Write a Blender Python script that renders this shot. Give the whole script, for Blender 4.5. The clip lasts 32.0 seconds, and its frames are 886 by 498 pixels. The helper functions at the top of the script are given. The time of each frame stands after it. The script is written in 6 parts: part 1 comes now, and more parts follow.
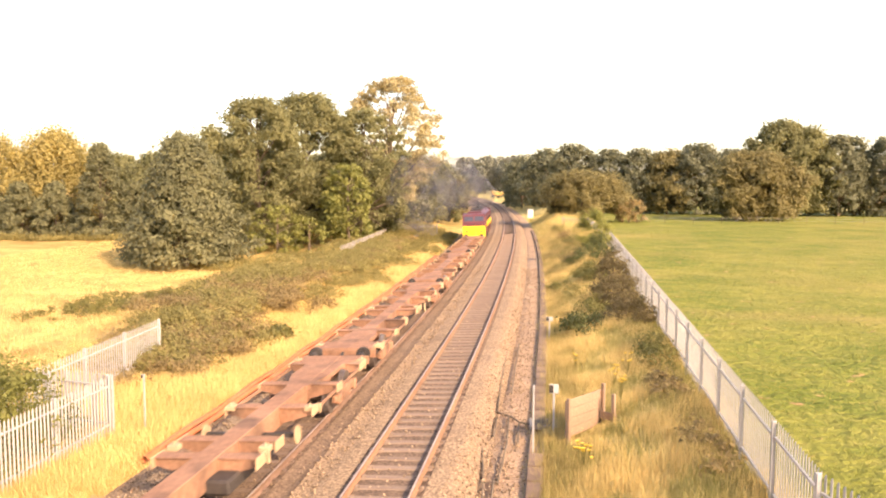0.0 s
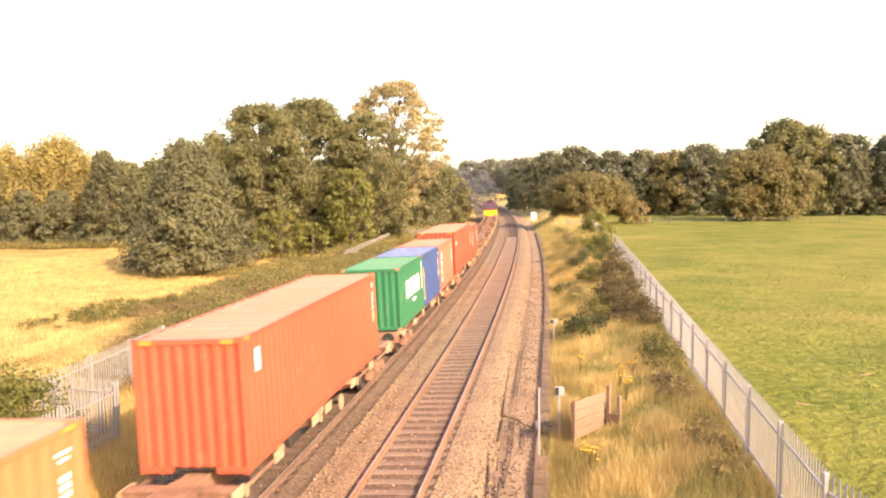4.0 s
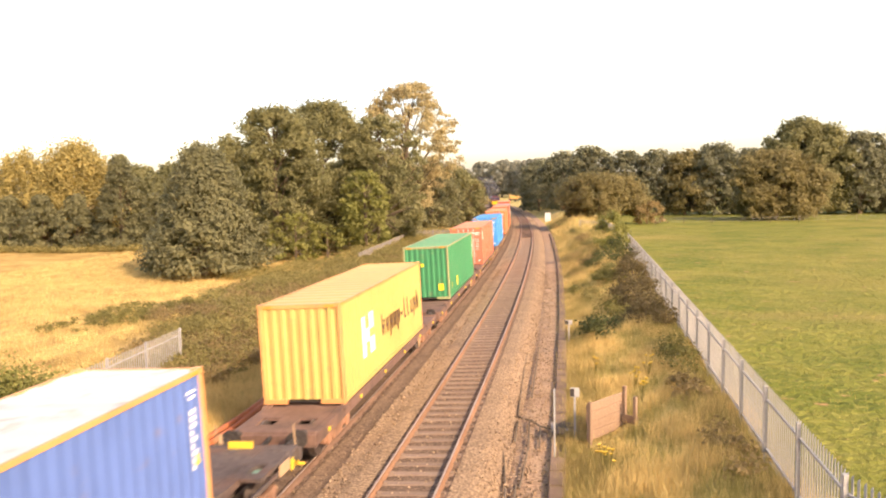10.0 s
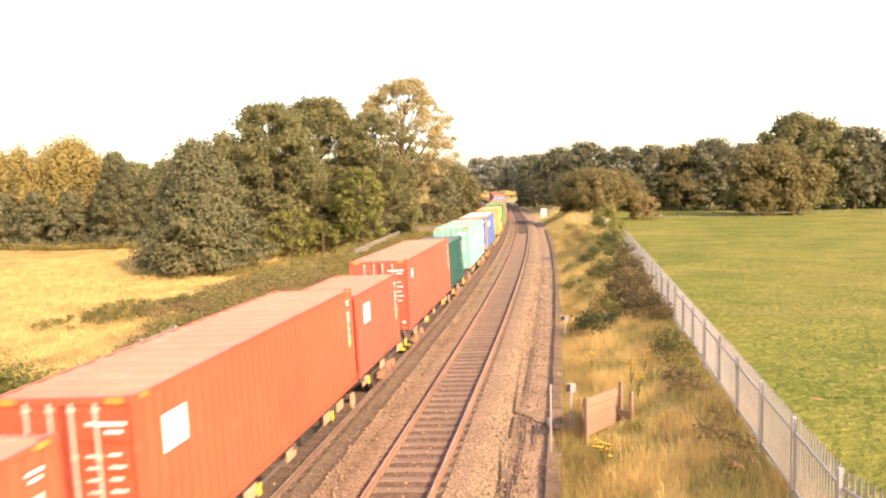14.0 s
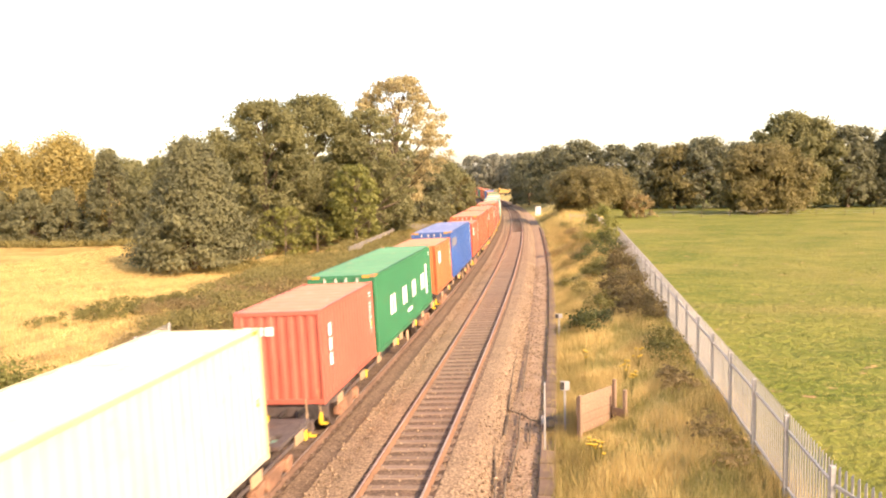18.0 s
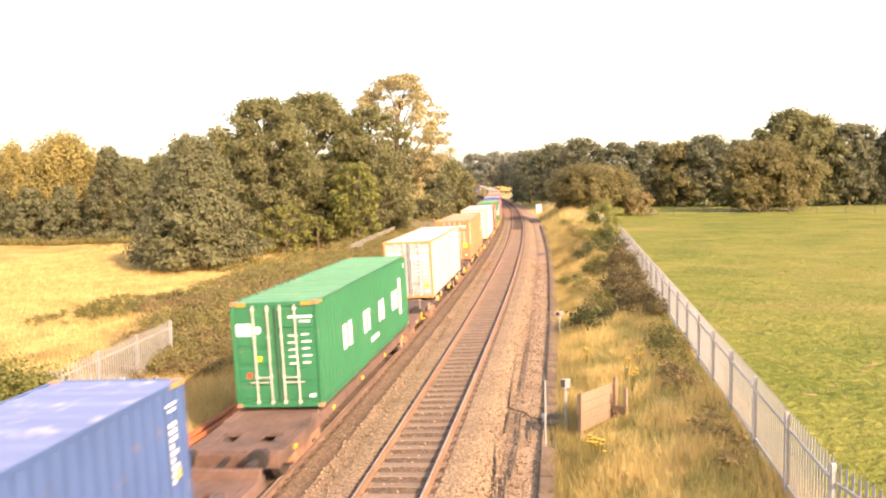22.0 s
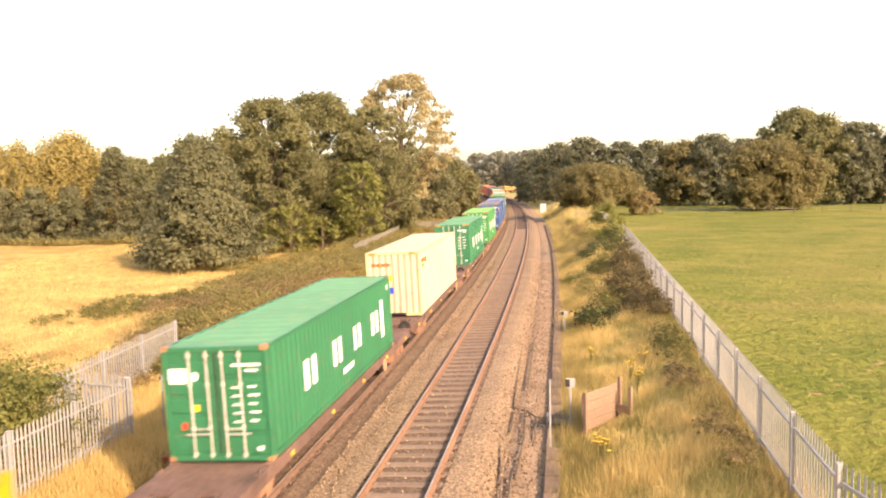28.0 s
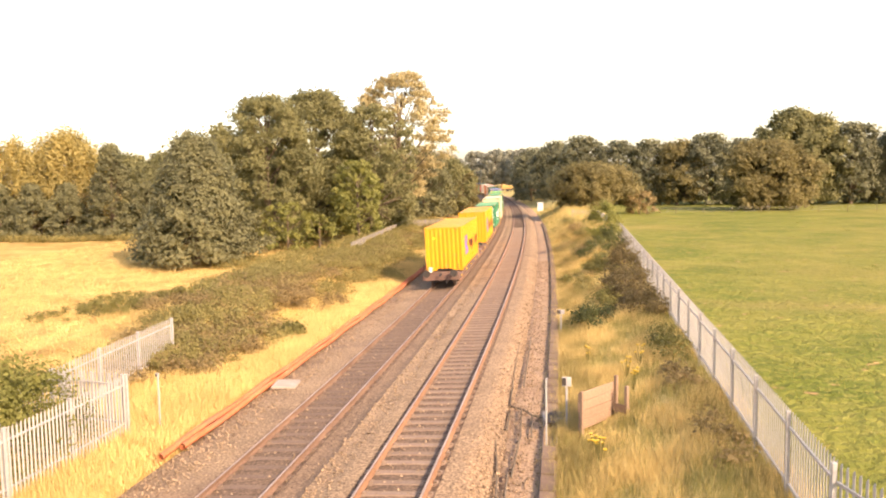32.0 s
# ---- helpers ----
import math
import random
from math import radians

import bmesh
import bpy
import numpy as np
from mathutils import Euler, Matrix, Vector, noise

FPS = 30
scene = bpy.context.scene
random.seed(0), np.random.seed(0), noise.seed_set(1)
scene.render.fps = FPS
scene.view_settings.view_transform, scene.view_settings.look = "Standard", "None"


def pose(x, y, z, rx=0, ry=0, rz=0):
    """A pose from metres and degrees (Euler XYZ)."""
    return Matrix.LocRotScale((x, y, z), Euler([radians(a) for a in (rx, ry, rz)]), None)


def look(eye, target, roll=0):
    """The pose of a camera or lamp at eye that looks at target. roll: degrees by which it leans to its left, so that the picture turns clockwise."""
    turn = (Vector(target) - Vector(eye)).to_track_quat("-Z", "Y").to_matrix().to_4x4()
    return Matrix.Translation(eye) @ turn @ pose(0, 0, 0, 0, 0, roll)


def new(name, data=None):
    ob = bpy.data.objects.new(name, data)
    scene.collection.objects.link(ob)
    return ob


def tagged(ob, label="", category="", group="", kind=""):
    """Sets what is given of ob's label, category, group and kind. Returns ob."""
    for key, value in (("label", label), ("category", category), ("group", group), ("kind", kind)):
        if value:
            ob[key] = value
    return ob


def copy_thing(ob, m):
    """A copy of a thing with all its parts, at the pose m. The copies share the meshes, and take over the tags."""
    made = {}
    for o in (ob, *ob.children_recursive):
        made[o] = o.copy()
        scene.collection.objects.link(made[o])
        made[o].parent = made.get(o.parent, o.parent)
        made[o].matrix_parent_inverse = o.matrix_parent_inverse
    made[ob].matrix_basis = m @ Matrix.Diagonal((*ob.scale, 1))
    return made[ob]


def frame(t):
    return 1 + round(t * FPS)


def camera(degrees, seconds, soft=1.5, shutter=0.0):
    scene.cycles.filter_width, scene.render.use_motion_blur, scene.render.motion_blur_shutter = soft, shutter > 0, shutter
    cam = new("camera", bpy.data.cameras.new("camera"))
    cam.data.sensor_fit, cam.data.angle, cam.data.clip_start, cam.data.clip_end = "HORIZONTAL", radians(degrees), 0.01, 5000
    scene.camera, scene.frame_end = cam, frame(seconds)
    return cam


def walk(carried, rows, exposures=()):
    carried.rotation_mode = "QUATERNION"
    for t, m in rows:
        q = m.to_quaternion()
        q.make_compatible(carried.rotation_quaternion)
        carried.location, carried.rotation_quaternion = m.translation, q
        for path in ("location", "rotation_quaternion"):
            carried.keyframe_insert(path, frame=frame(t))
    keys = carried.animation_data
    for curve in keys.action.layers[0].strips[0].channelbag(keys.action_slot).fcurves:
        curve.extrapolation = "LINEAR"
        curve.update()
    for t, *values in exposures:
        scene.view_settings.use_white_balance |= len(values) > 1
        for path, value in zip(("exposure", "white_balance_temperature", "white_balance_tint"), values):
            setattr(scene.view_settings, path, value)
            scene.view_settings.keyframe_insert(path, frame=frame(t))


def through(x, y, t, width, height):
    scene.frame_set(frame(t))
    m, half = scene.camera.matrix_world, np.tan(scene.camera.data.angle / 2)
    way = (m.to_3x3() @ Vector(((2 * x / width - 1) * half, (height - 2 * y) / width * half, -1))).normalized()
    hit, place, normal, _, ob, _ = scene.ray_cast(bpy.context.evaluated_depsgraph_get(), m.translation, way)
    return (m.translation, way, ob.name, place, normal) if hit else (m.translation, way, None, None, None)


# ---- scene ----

# ------------------------------------------------------------- camera
EYE = Vector((7.6445, 0.0, 7.148))
cam = camera(57.98, 32.0, soft=2.0, shutter=0.3)


def aim(tilt, turn, lean):
    a, b = radians(tilt), radians(turn)
    way = Vector((math.sin(b) * math.cos(a), math.cos(b) * math.cos(a), -math.sin(a)))
    return look(EYE, EYE + way * 10, lean)


# seconds, degrees down, degrees to the right of the line, degrees of lean
AIM = (
    (0, 4.86, -9.08, 0.13), (0.5, 4.80, -9.08, -0.47), (1, 4.81, -9.31, -0.30), (1.5, 4.75, -9.44, -0.28), (2, 4.75, -9.41, -0.45),
    (2.5, 4.76, -9.37, -0.37), (3, 4.72, -9.39, -0.52), (3.5, 4.65, -9.33, -0.52), (5.5, 4.55, -9.58, -0.82), (6, 4.54, -9.75, -0.88),
    (6.5, 4.48, -9.79, -0.94), (7, 4.54, -9.92, -0.94), (7.5, 4.56, -9.96, -0.99), (8, 4.48, -10.13, -1.04), (8.5, 4.48, -10.20, -0.99),
    (9, 4.37, -10.29, -1.00), (9.5, 4.45, -10.27, -1.02), (10, 4.49, -10.35, -0.98), (10.5, 4.59, -10.27, -1.03), (11, 4.64, -10.38, -1.05),
    (11.5, 4.55, -10.38, -1.09), (12, 4.57, -10.37, -1.08), (12.5, 4.69, -10.27, -1.19), (13, 4.66, -10.37, -1.12), (13.5, 4.77, -10.28, -1.12),
    (14, 4.77, -10.07, -1.14), (14.5, 4.76, -9.98, -1.16), (16.5, 4.92, -9.82, -1.00), (17, 4.84, -9.72, -1.05), (17.5, 4.95, -9.57, -1.04),
    (18, 4.93, -9.66, -1.01), (18.5, 4.98, -9.69, -0.98), (19, 5.09, -9.70, -0.95), (19.5, 5.15, -10.06, -0.94), (20, 5.16, -9.93, -0.94),
    (20.5, 5.21, -9.70, -0.92), (21, 5.16, -9.77, -1.01), (21.5, 5.12, -9.87, -1.03), (22, 5.09, -9.72, -1.01), (22.5, 5.16, -9.90, -0.97),
    (23, 5.11, -9.75, -0.99), (23.5, 5.10, -9.71, -1.04), (24, 5.14, -9.76, -1.08), (24.5, 5.18, -9.79, -1.10), (25, 5.22, -9.97, -1.20),
    (25.5, 5.19, -10.01, -1.17), (27.5, 5.20, -9.97, -1.14), (28, 5.11, -10.03, -1.14), (28.5, 5.27, -9.77, -1.06), (29, 5.29, -9.65, -0.97),
    (29.5, 5.35, -9.73, -1.03), (30, 5.29, -9.80, -0.97), (30.5, 5.28, -9.65, -0.95), (31, 5.31, -9.76, -0.92), (31.5, 5.34, -9.72, -0.87),
    (32, 5.24, -9.82, -0.88),
)
walk(cam, [(t, aim(a, b, c)) for t, a, b, c in AIM], exposures=[(0.0, 1.87, 7900, 24), (1.0, 1.88, 7900, 24), (2.0, 1.83, 7900, 24), (3.0, 1.83, 7900, 24), (6.0, 1.62, 7900, 24), (7.0, 1.64, 7900, 24), (8.0, 1.66, 7900, 24), (9.0, 1.63, 7900, 24),
     (10.0, 1.48, 7900, 24), (11.0, 1.60, 7900, 24), (12.0, 1.58, 7900, 24), (13.0, 1.68, 7900, 24), (14.0, 1.64, 7900, 24), (17.0, 1.73, 7900, 24), (18.0, 1.70, 7900, 24), (19.0, 1.44, 7900, 24),
     (20.0, 1.58, 7900, 24), (21.0, 1.67, 7900, 24), (22.0, 1.79, 7900, 24), (23.0, 1.82, 7900, 24), (24.0, 1.83, 7900, 24), (25.0, 1.84, 7900, 24), (28.0, 1.59, 7900, 24), (29.0, 1.27, 7900, 24),
     (30.0, 1.23, 7900, 24), (31.0, 1.64, 7900, 24), (32.0, 1.70, 7900, 24)])

# ------------------------------------------------------------- daylight
SUN_UP, SUN_SIDE = radians(32), radians(130)          # height, and compass turn clockwise from +y
world = bpy.data.worlds.new("sky")
scene.world = world
world.use_nodes = True
wn = world.node_tree.nodes
sky = wn.new("ShaderNodeTexSky")
sky.sky_type, sky.sun_disc = "NISHITA", False
sky.sun_elevation, sky.sun_rotation = SUN_UP, SUN_SIDE
sky.air_density, sky.dust_density, sky.ozone_density = 1.0, 2.1, 1.0
wn["Background"].inputs["Strength"].default_value = 0.142
world.node_tree.links.new(sky.outputs["Color"], wn["Background"].inputs["Color"])
sun_way = Vector((math.sin(SUN_SIDE) * math.cos(SUN_UP), math.cos(SUN_SIDE) * math.cos(SUN_UP), math.sin(SUN_UP)))
sun = new("sun", bpy.data.lights.new("sun", "SUN"))
sun.data.energy, sun.data.angle, sun.data.color = 2.45, radians(0.6), (1.0, 0.87, 0.68)
sun.matrix_world = look(sun_way * 200, (0, 0, 0))


# ------------------------------------------------------------- materials
def material(name, low, high=None, rough=0.8, metal=0.0, grain=6.0, wide=0.6, bump=0.0, bump_scale=30.0, rand=0.0, island=0.0,
             dirt=None, dirt_scale=0.8, dirt_amount=0.0, spec=0.3, through=0.0, fine=0.5):
    """Two-scale noise between two colours, with bump, per-object or per-piece variation and shaped dirt."""
    m = bpy.data.materials.new(name)
    m.use_nodes = True
    nt = m.node_tree
    n, l = nt.nodes, nt.links
    b = n["Principled BSDF"]
    high = high or tuple(min(1, c * 1.25) for c in low)
    co = n.new("ShaderNodeTexCoord").outputs["Object"]

    def noise_at(scale, detail=4.0):
        t = n.new("ShaderNodeTexNoise")
        t.inputs["Scale"].default_value, t.inputs["Detail"].default_value = scale, detail
        l.new(co, t.inputs["Vector"])
        return t.outputs["Fac"]

    def maths(op, a, c):
        k = n.new("ShaderNodeMath")
        k.operation = op
        for i, v in enumerate((a, c)):
            if isinstance(v, (int, float)):
                k.inputs[i].default_value = v
            else:
                l.new(v, k.inputs[i])
        return k.outputs[0]

    f = maths("ADD", maths("MULTIPLY", noise_at(grain, 6), fine), maths("MULTIPLY", noise_at(wide, 3), 1 - fine))
    ramp = n.new("ShaderNodeMapRange")
    ramp.inputs["From Min"].default_value, ramp.inputs["From Max"].default_value = 0.36, 0.64
    l.new(f, ramp.inputs["Value"])
    fac = ramp.outputs["Result"]
    if rand:
        o = n.new("ShaderNodeObjectInfo")
        fac = maths("ADD", maths("MULTIPLY", fac, 1 - rand), maths("MULTIPLY", o.outputs["Random"], rand))
    if island:
        g = n.new("ShaderNodeNewGeometry")
        fac = maths("ADD", maths("MULTIPLY", fac, 1 - island), maths("MULTIPLY", g.outputs["Random Per Island"], island))
    mix = n.new("ShaderNodeMix")
    mix.data_type = "RGBA"
    mix.inputs["A"].default_value, mix.inputs["B"].default_value = (*low, 1), (*high, 1)
    l.new(fac, mix.inputs["Factor"])
    col = mix.outputs["Result"]
    if dirt:
        d = n.new("ShaderNodeMapRange")
        d.inputs["From Min"].default_value, d.inputs["From Max"].default_value = 0.62 - 0.3 * dirt_amount, 0.72
        d.inputs["To Max"].default_value = min(1, 0.35 + dirt_amount)
        l.new(noise_at(dirt_scale, 7), d.inputs["Value"])
        dm = n.new("ShaderNodeMix")
        dm.data_type = "RGBA"
        l.new(col, dm.inputs["A"])
        dm.inputs["B"].default_value = (*dirt, 1)
        l.new(d.outputs["Result"], dm.inputs["Factor"])
        col = dm.outputs["Result"]
    l.new(col, b.inputs["Base Color"])
    b.inputs["Roughness"].default_value, b.inputs["Metallic"].default_value = rough, metal
    b.inputs["Specular IOR Level"].default_value = spec
    if bump:
        k = n.new("ShaderNodeBump")
        k.inputs["Strength"].default_value, k.inputs["Distance"].default_value = bump, 0.02
        l.new(noise_at(bump_scale, 5), k.inputs["Height"])
        l.new(k.outputs["Normal"], b.inputs["Normal"])
    if through:
        t = n.new("ShaderNodeBsdfTranslucent")
        l.new(col, t.inputs["Color"])
        s = n.new("ShaderNodeMixShader")
        s.inputs[0].default_value = through
        l.new(b.outputs[0], s.inputs[1])
        l.new(t.outputs[0], s.inputs[2])
        l.new(s.outputs[0], n["Material Output"].inputs["Surface"])
    return m


M = {}
M["rust"] = material("rusty_steel", (0.21, 0.105, 0.06), (0.36, 0.19, 0.112), 0.85, bump=0.3, grain=9, dirt=(0.06, 0.04, 0.03), dirt_amount=0.4)
M["deck"] = material("brown_deck_paint", (0.125, 0.072, 0.052), (0.21, 0.125, 0.092), 0.75, bump=0.2, grain=7, dirt=(0.07, 0.05, 0.04), dirt_amount=0.4)
M["dark_deck"] = material("grimy_dark_deck", (0.06, 0.045, 0.04), (0.13, 0.1, 0.085), 0.8, bump=0.2, grain=7, dirt=(0.16, 0.08, 0.05), dirt_amount=0.3)
M["grime"] = material("oily_black_iron", (0.022, 0.019, 0.017), (0.06, 0.048, 0.04), 0.7, bump=0.3)
M["tread"] = material("worn_wheel_steel", (0.12, 0.09, 0.075), (0.24, 0.2, 0.17), 0.45, 0.6)
M["yellow_paint"] = material("yellow_handle_paint", (0.62, 0.40, 0.03), (0.75, 0.5, 0.06), 0.6)
M["sand"] = material("worn_sandy_steel", (0.30, 0.19, 0.105), (0.48, 0.33, 0.19), 0.8, grain=8, rand=0.4)
M["rail_side"] = material("rusty_rail", (0.205, 0.107, 0.058), (0.32, 0.172, 0.098), 0.9, bump=0.3, grain=14)
M["rail_dark"] = material("grimy_brown_rail", (0.135, 0.078, 0.05), (0.22, 0.13, 0.085), 0.9, bump=0.3, grain=14)
M["rail_top"] = material("worn_rail_head", (0.30, 0.22, 0.17), (0.42, 0.33, 0.26), 0.55, 0.2)
M["sleeper_dark"] = material("grimy_concrete", (0.12, 0.08, 0.056), (0.23, 0.158, 0.11), 0.95, bump=0.4, grain=11, rand=0.35, dirt=(0.09, 0.055, 0.04), dirt_amount=0.5)
M["sleeper"] = material("weathered_concrete", (0.155, 0.108, 0.076), (0.30, 0.215, 0.155), 0.95, bump=0.4, grain=11, rand=0.35, dirt=(0.16, 0.09, 0.055), dirt_amount=0.5)
M["ballast"] = material("stone_ballast", (0.115, 0.072, 0.042), (0.41, 0.282, 0.168), 0.95, bump=1.0, bump_scale=22, grain=15, wide=0.5, fine=0.82, dirt=(0.15, 0.095, 0.065), dirt_scale=0.4, dirt_amount=0.25)
# darker brown than the ballast on the rest of the strip
M["stained"] = material("brown_ballast", (0.10, 0.063, 0.038), (0.30, 0.198, 0.122), 0.95, bump=1.0, bump_scale=22, grain=15, wide=0.5, fine=0.82)
M["crib"] = material("rust_stained_ballast", (0.078, 0.05, 0.032), (0.215, 0.139, 0.088), 0.95, bump=1.0, bump_scale=22, grain=15, wide=0.6, fine=0.8)
M["stone"] = material("ballast_stone", (0.14, 0.09, 0.054), (0.42, 0.295, 0.185), 0.95, island=0.8)
M["cess"] = material("pinkish_cess_gravel", (0.19, 0.116, 0.07), (0.485, 0.328, 0.20), 0.95, bump=0.8, bump_scale=26, grain=13, wide=0.7, fine=0.7, dirt=(0.22, 0.16, 0.11), dirt_amount=0.3)
M["concrete"] = material("grey_concrete", (0.25, 0.205, 0.165), (0.42, 0.355, 0.29), 0.9, bump=0.3, rand=0.3, dirt=(0.2, 0.16, 0.12), dirt_amount=0.3)
M["galv"] = material("galvanised_steel", (0.31, 0.297, 0.275), (0.46, 0.44, 0.405), 0.55, 0.15, grain=12, rand=0.2)
M["old_lid"] = material("stained_lid_concrete", (0.14, 0.09, 0.06), (0.28, 0.19, 0.13), 0.95, bump=0.4, grain=10, rand=0.4, dirt=(0.09, 0.06, 0.04), dirt_amount=0.5)
M["galv_old"] = material("weathered_galvanised_steel", (0.17, 0.15, 0.125), (0.29, 0.26, 0.22), 0.75, 0.05, grain=9, rand=0.3, dirt=(0.16, 0.10, 0.06), dirt_amount=0.35)
M["white_paint"] = material("white_paint", (0.50, 0.49, 0.46), (0.64, 0.62, 0.58), 0.55)
M["orange_pipe"] = material("orange_duct", (0.43, 0.115, 0.042), (0.55, 0.18, 0.075), 0.7, grain=4, dirt=(0.3, 0.14, 0.08), dirt_amount=0.4)
M["wood"] = material("weathered_planks", (0.20, 0.125, 0.08), (0.34, 0.23, 0.15), 0.9, bump=0.4, grain=12, rand=0.4)
M["bark"] = material("tree_bark", (0.10, 0.07, 0.045), (0.2, 0.15, 0.1), 0.95, bump=0.6, grain=8)
# base colour lifted towards blue-grey to stand for reflected sky
M["glass"] = material("dark_glass", (0.035, 0.038, 0.05), (0.06, 0.065, 0.08), 0.12, spec=0.6)


def leaf(name, low, high, through=0.55):
    return material(name, low, high, 0.6, island=0.18, grain=0.7, wide=0.16, through=through, spec=0.25)


LEAF = {
    "oak": leaf("oak_leaves", (0.165, 0.162, 0.07), (0.335, 0.31, 0.137)),
    "dark": leaf("dark_leaves", (0.15, 0.15, 0.08), (0.305, 0.29, 0.145)),
    "lime": leaf("yellow_green_leaves", (0.175, 0.185, 0.05), (0.345, 0.325, 0.095)),
    "pale": leaf("pale_poplar_leaves", (0.36, 0.295, 0.14), (0.58, 0.48, 0.25)),
    "willow": leaf("willow_leaves", (0.33, 0.275, 0.10), (0.56, 0.45, 0.17)),
    "autumn": leaf("browning_leaves", (0.17, 0.145, 0.058), (0.33, 0.275, 0.115)),
    "bramble": leaf("bramble_leaves", (0.20, 0.148, 0.06), (0.46, 0.335, 0.155)),
    "thorn": leaf("dark_hawthorn_leaves", (0.070, 0.082, 0.030), (0.17, 0.175, 0.062)),
    "thicket": leaf("dark_bramble_leaves", (0.105, 0.082, 0.038), (0.25, 0.19, 0.085)),
    # lighter and greyer than oak or dark: the wood's haze is coloured in
    "wood": leaf("hazed_woodland_leaves", (0.135, 0.138, 0.080), (0.27, 0.262, 0.15)),
    "hedge": leaf("mid_green_hedge_leaves", (0.145, 0.155, 0.042), (0.35, 0.325, 0.095)),
    "fern": leaf("olive_weed_leaves", (0.21, 0.18, 0.06), (0.43, 0.36, 0.135)),
    "weedy": leaf("green_meadow_weeds", (0.15, 0.14, 0.045), (0.31, 0.275, 0.09)),
    # distant crowns: air haze is put into this pale greyish leaf colour
    "grey": leaf("haze_greyed_leaves", (0.25, 0.25, 0.19), (0.36, 0.36, 0.27)),
    "ivy": leaf("green_bush_leaves", (0.14, 0.135, 0.042), (0.30, 0.265, 0.085)),
}
M["straw"] = material("dry_grass_blades", (0.50, 0.37, 0.14), (0.80, 0.60, 0.25), 0.9, island=0.3, grain=1.1, wide=0.3, through=0.32)
M["grass"] = material("tired_green_grass_blades", (0.23, 0.215, 0.065), (0.44, 0.375, 0.13), 0.9, island=0.25, grain=1.1, wide=0.3, through=0.45)
M["weed"] = material("brown_olive_weeds", (0.29, 0.225, 0.08), (0.52, 0.39, 0.155), 0.9, island=0.3, grain=1.3, wide=0.4, through=0.4)
M["turf"] = material("green_turf_blades", (0.17, 0.195, 0.036), (0.31, 0.30, 0.07), 0.9, island=0.5, grain=0.9, wide=0.25, through=0.4)
M["undergrowth"] = material("dark_olive_undergrowth", (0.23, 0.195, 0.07), (0.44, 0.345, 0.135), 0.9, island=0.4, grain=1.3, wide=0.4, through=0.35)
M["clump"] = material("dark_weed_clumps", (0.115, 0.135, 0.028), (0.21, 0.22, 0.05), 0.9, island=0.4, grain=0.9, wide=0.25, through=0.3)
M["turf_dry"] = material("yellowing_turf_blades", (0.27, 0.24, 0.065), (0.48, 0.39, 0.13), 0.9, island=0.5, grain=0.9, wide=0.25, through=0.4)


# ------------------------------------------------------------- mesh helpers
def part(name, bm, mat, parent=None, label=""):
    """Links a bmesh as one mesh object under a thing or a part."""
    me = bpy.data.meshes.new(name)
    bm.to_mesh(me)
    bm.free()
    me.materials.append(mat)
    ob = new(name, me)
    if parent is not None:
        ob.parent = parent
    return tagged(ob, label)


def thing(name, label, category, group="", m=None, kind=""):
    ob = tagged(new(name), label, category, group, kind)
    ob.empty_display_size = 0.3
    if m is not None:
        ob.matrix_basis = m
    return ob


def box(bm, x0, x1, y0, y1, z0, z1, bevel=0.0):
    g = bmesh.ops.create_cube(bm, size=1.0)
    vs = g["verts"]
    for v in vs:
        v.co = Vector(((x0 + x1) / 2 + v.co.x * (x1 - x0), (y0 + y1) / 2 + v.co.y * (y1 - y0), (z0 + z1) / 2 + v.co.z * (z1 - z0)))
    if bevel:
        es = list({e for v in vs for e in v.link_edges})
        bmesh.ops.bevel(bm, geom=es, offset=bevel, segments=1, affect="EDGES")
    return bm


def tube(bm, a, b, r, sides=8, r2=None):
    a, b = Vector(a), Vector(b)
    d = b - a
    m = Matrix.Translation((a + b) / 2) @ d.to_track_quat("Z", "Y").to_matrix().to_4x4()
    bmesh.ops.create_cone(bm, cap_ends=True, segments=sides, radius1=r, radius2=r if r2 is None else r2, depth=d.length, matrix=m)
    return bm


def boxed(x0, x1, y0, y1, z0, z1, bevel=0.0):
    return box(bmesh.new(), x0, x1, y0, y1, z0, z1, bevel)


def tubed(a, b, r, sides=8, r2=None):
    return tube(bmesh.new(), a, b, r, sides, r2)


def from_arrays(name, verts, faces, mat, parent=None, label=""):
    """One mesh from numpy arrays: verts (n,3), faces (k,3) or (k,4)."""
    me = bpy.data.meshes.new(name)
    faces = np.asarray(faces, np.int32)
    k = faces.shape[1]
    me.vertices.add(len(verts))
    me.vertices.foreach_set("co", np.asarray(verts, np.float32).ravel())
    me.loops.add(faces.size)
    me.loops.foreach_set("vertex_index", faces.ravel())
    me.polygons.add(len(faces))
    me.polygons.foreach_set("loop_start", np.arange(0, faces.size, k, dtype=np.int32))
    me.polygons.foreach_set("loop_total", np.full(len(faces), k, np.int32))
    me.update(calc_edges=True)
    me.materials.append(mat)
    ob = new(name, me)
    if parent is not None:
        ob.parent = parent
    return tagged(ob, label)


# ------------------------------------------------------------- the line of the railway
CANT, RIGHT_LINE, RIGHT_UP = 2.26, 3.72, 0.28


def bend(y):
    """How far the line has swung to the left at y."""
    y = np.asarray(y, float)
    return np.where(y > 0, 0.0075 * y + 0.0003 * y * y, 0.0075 * y)


def slope(y):
    y = np.asarray(y, float)
    return np.where(y > 0, 0.0075 + 0.0006 * y, 0.0075)


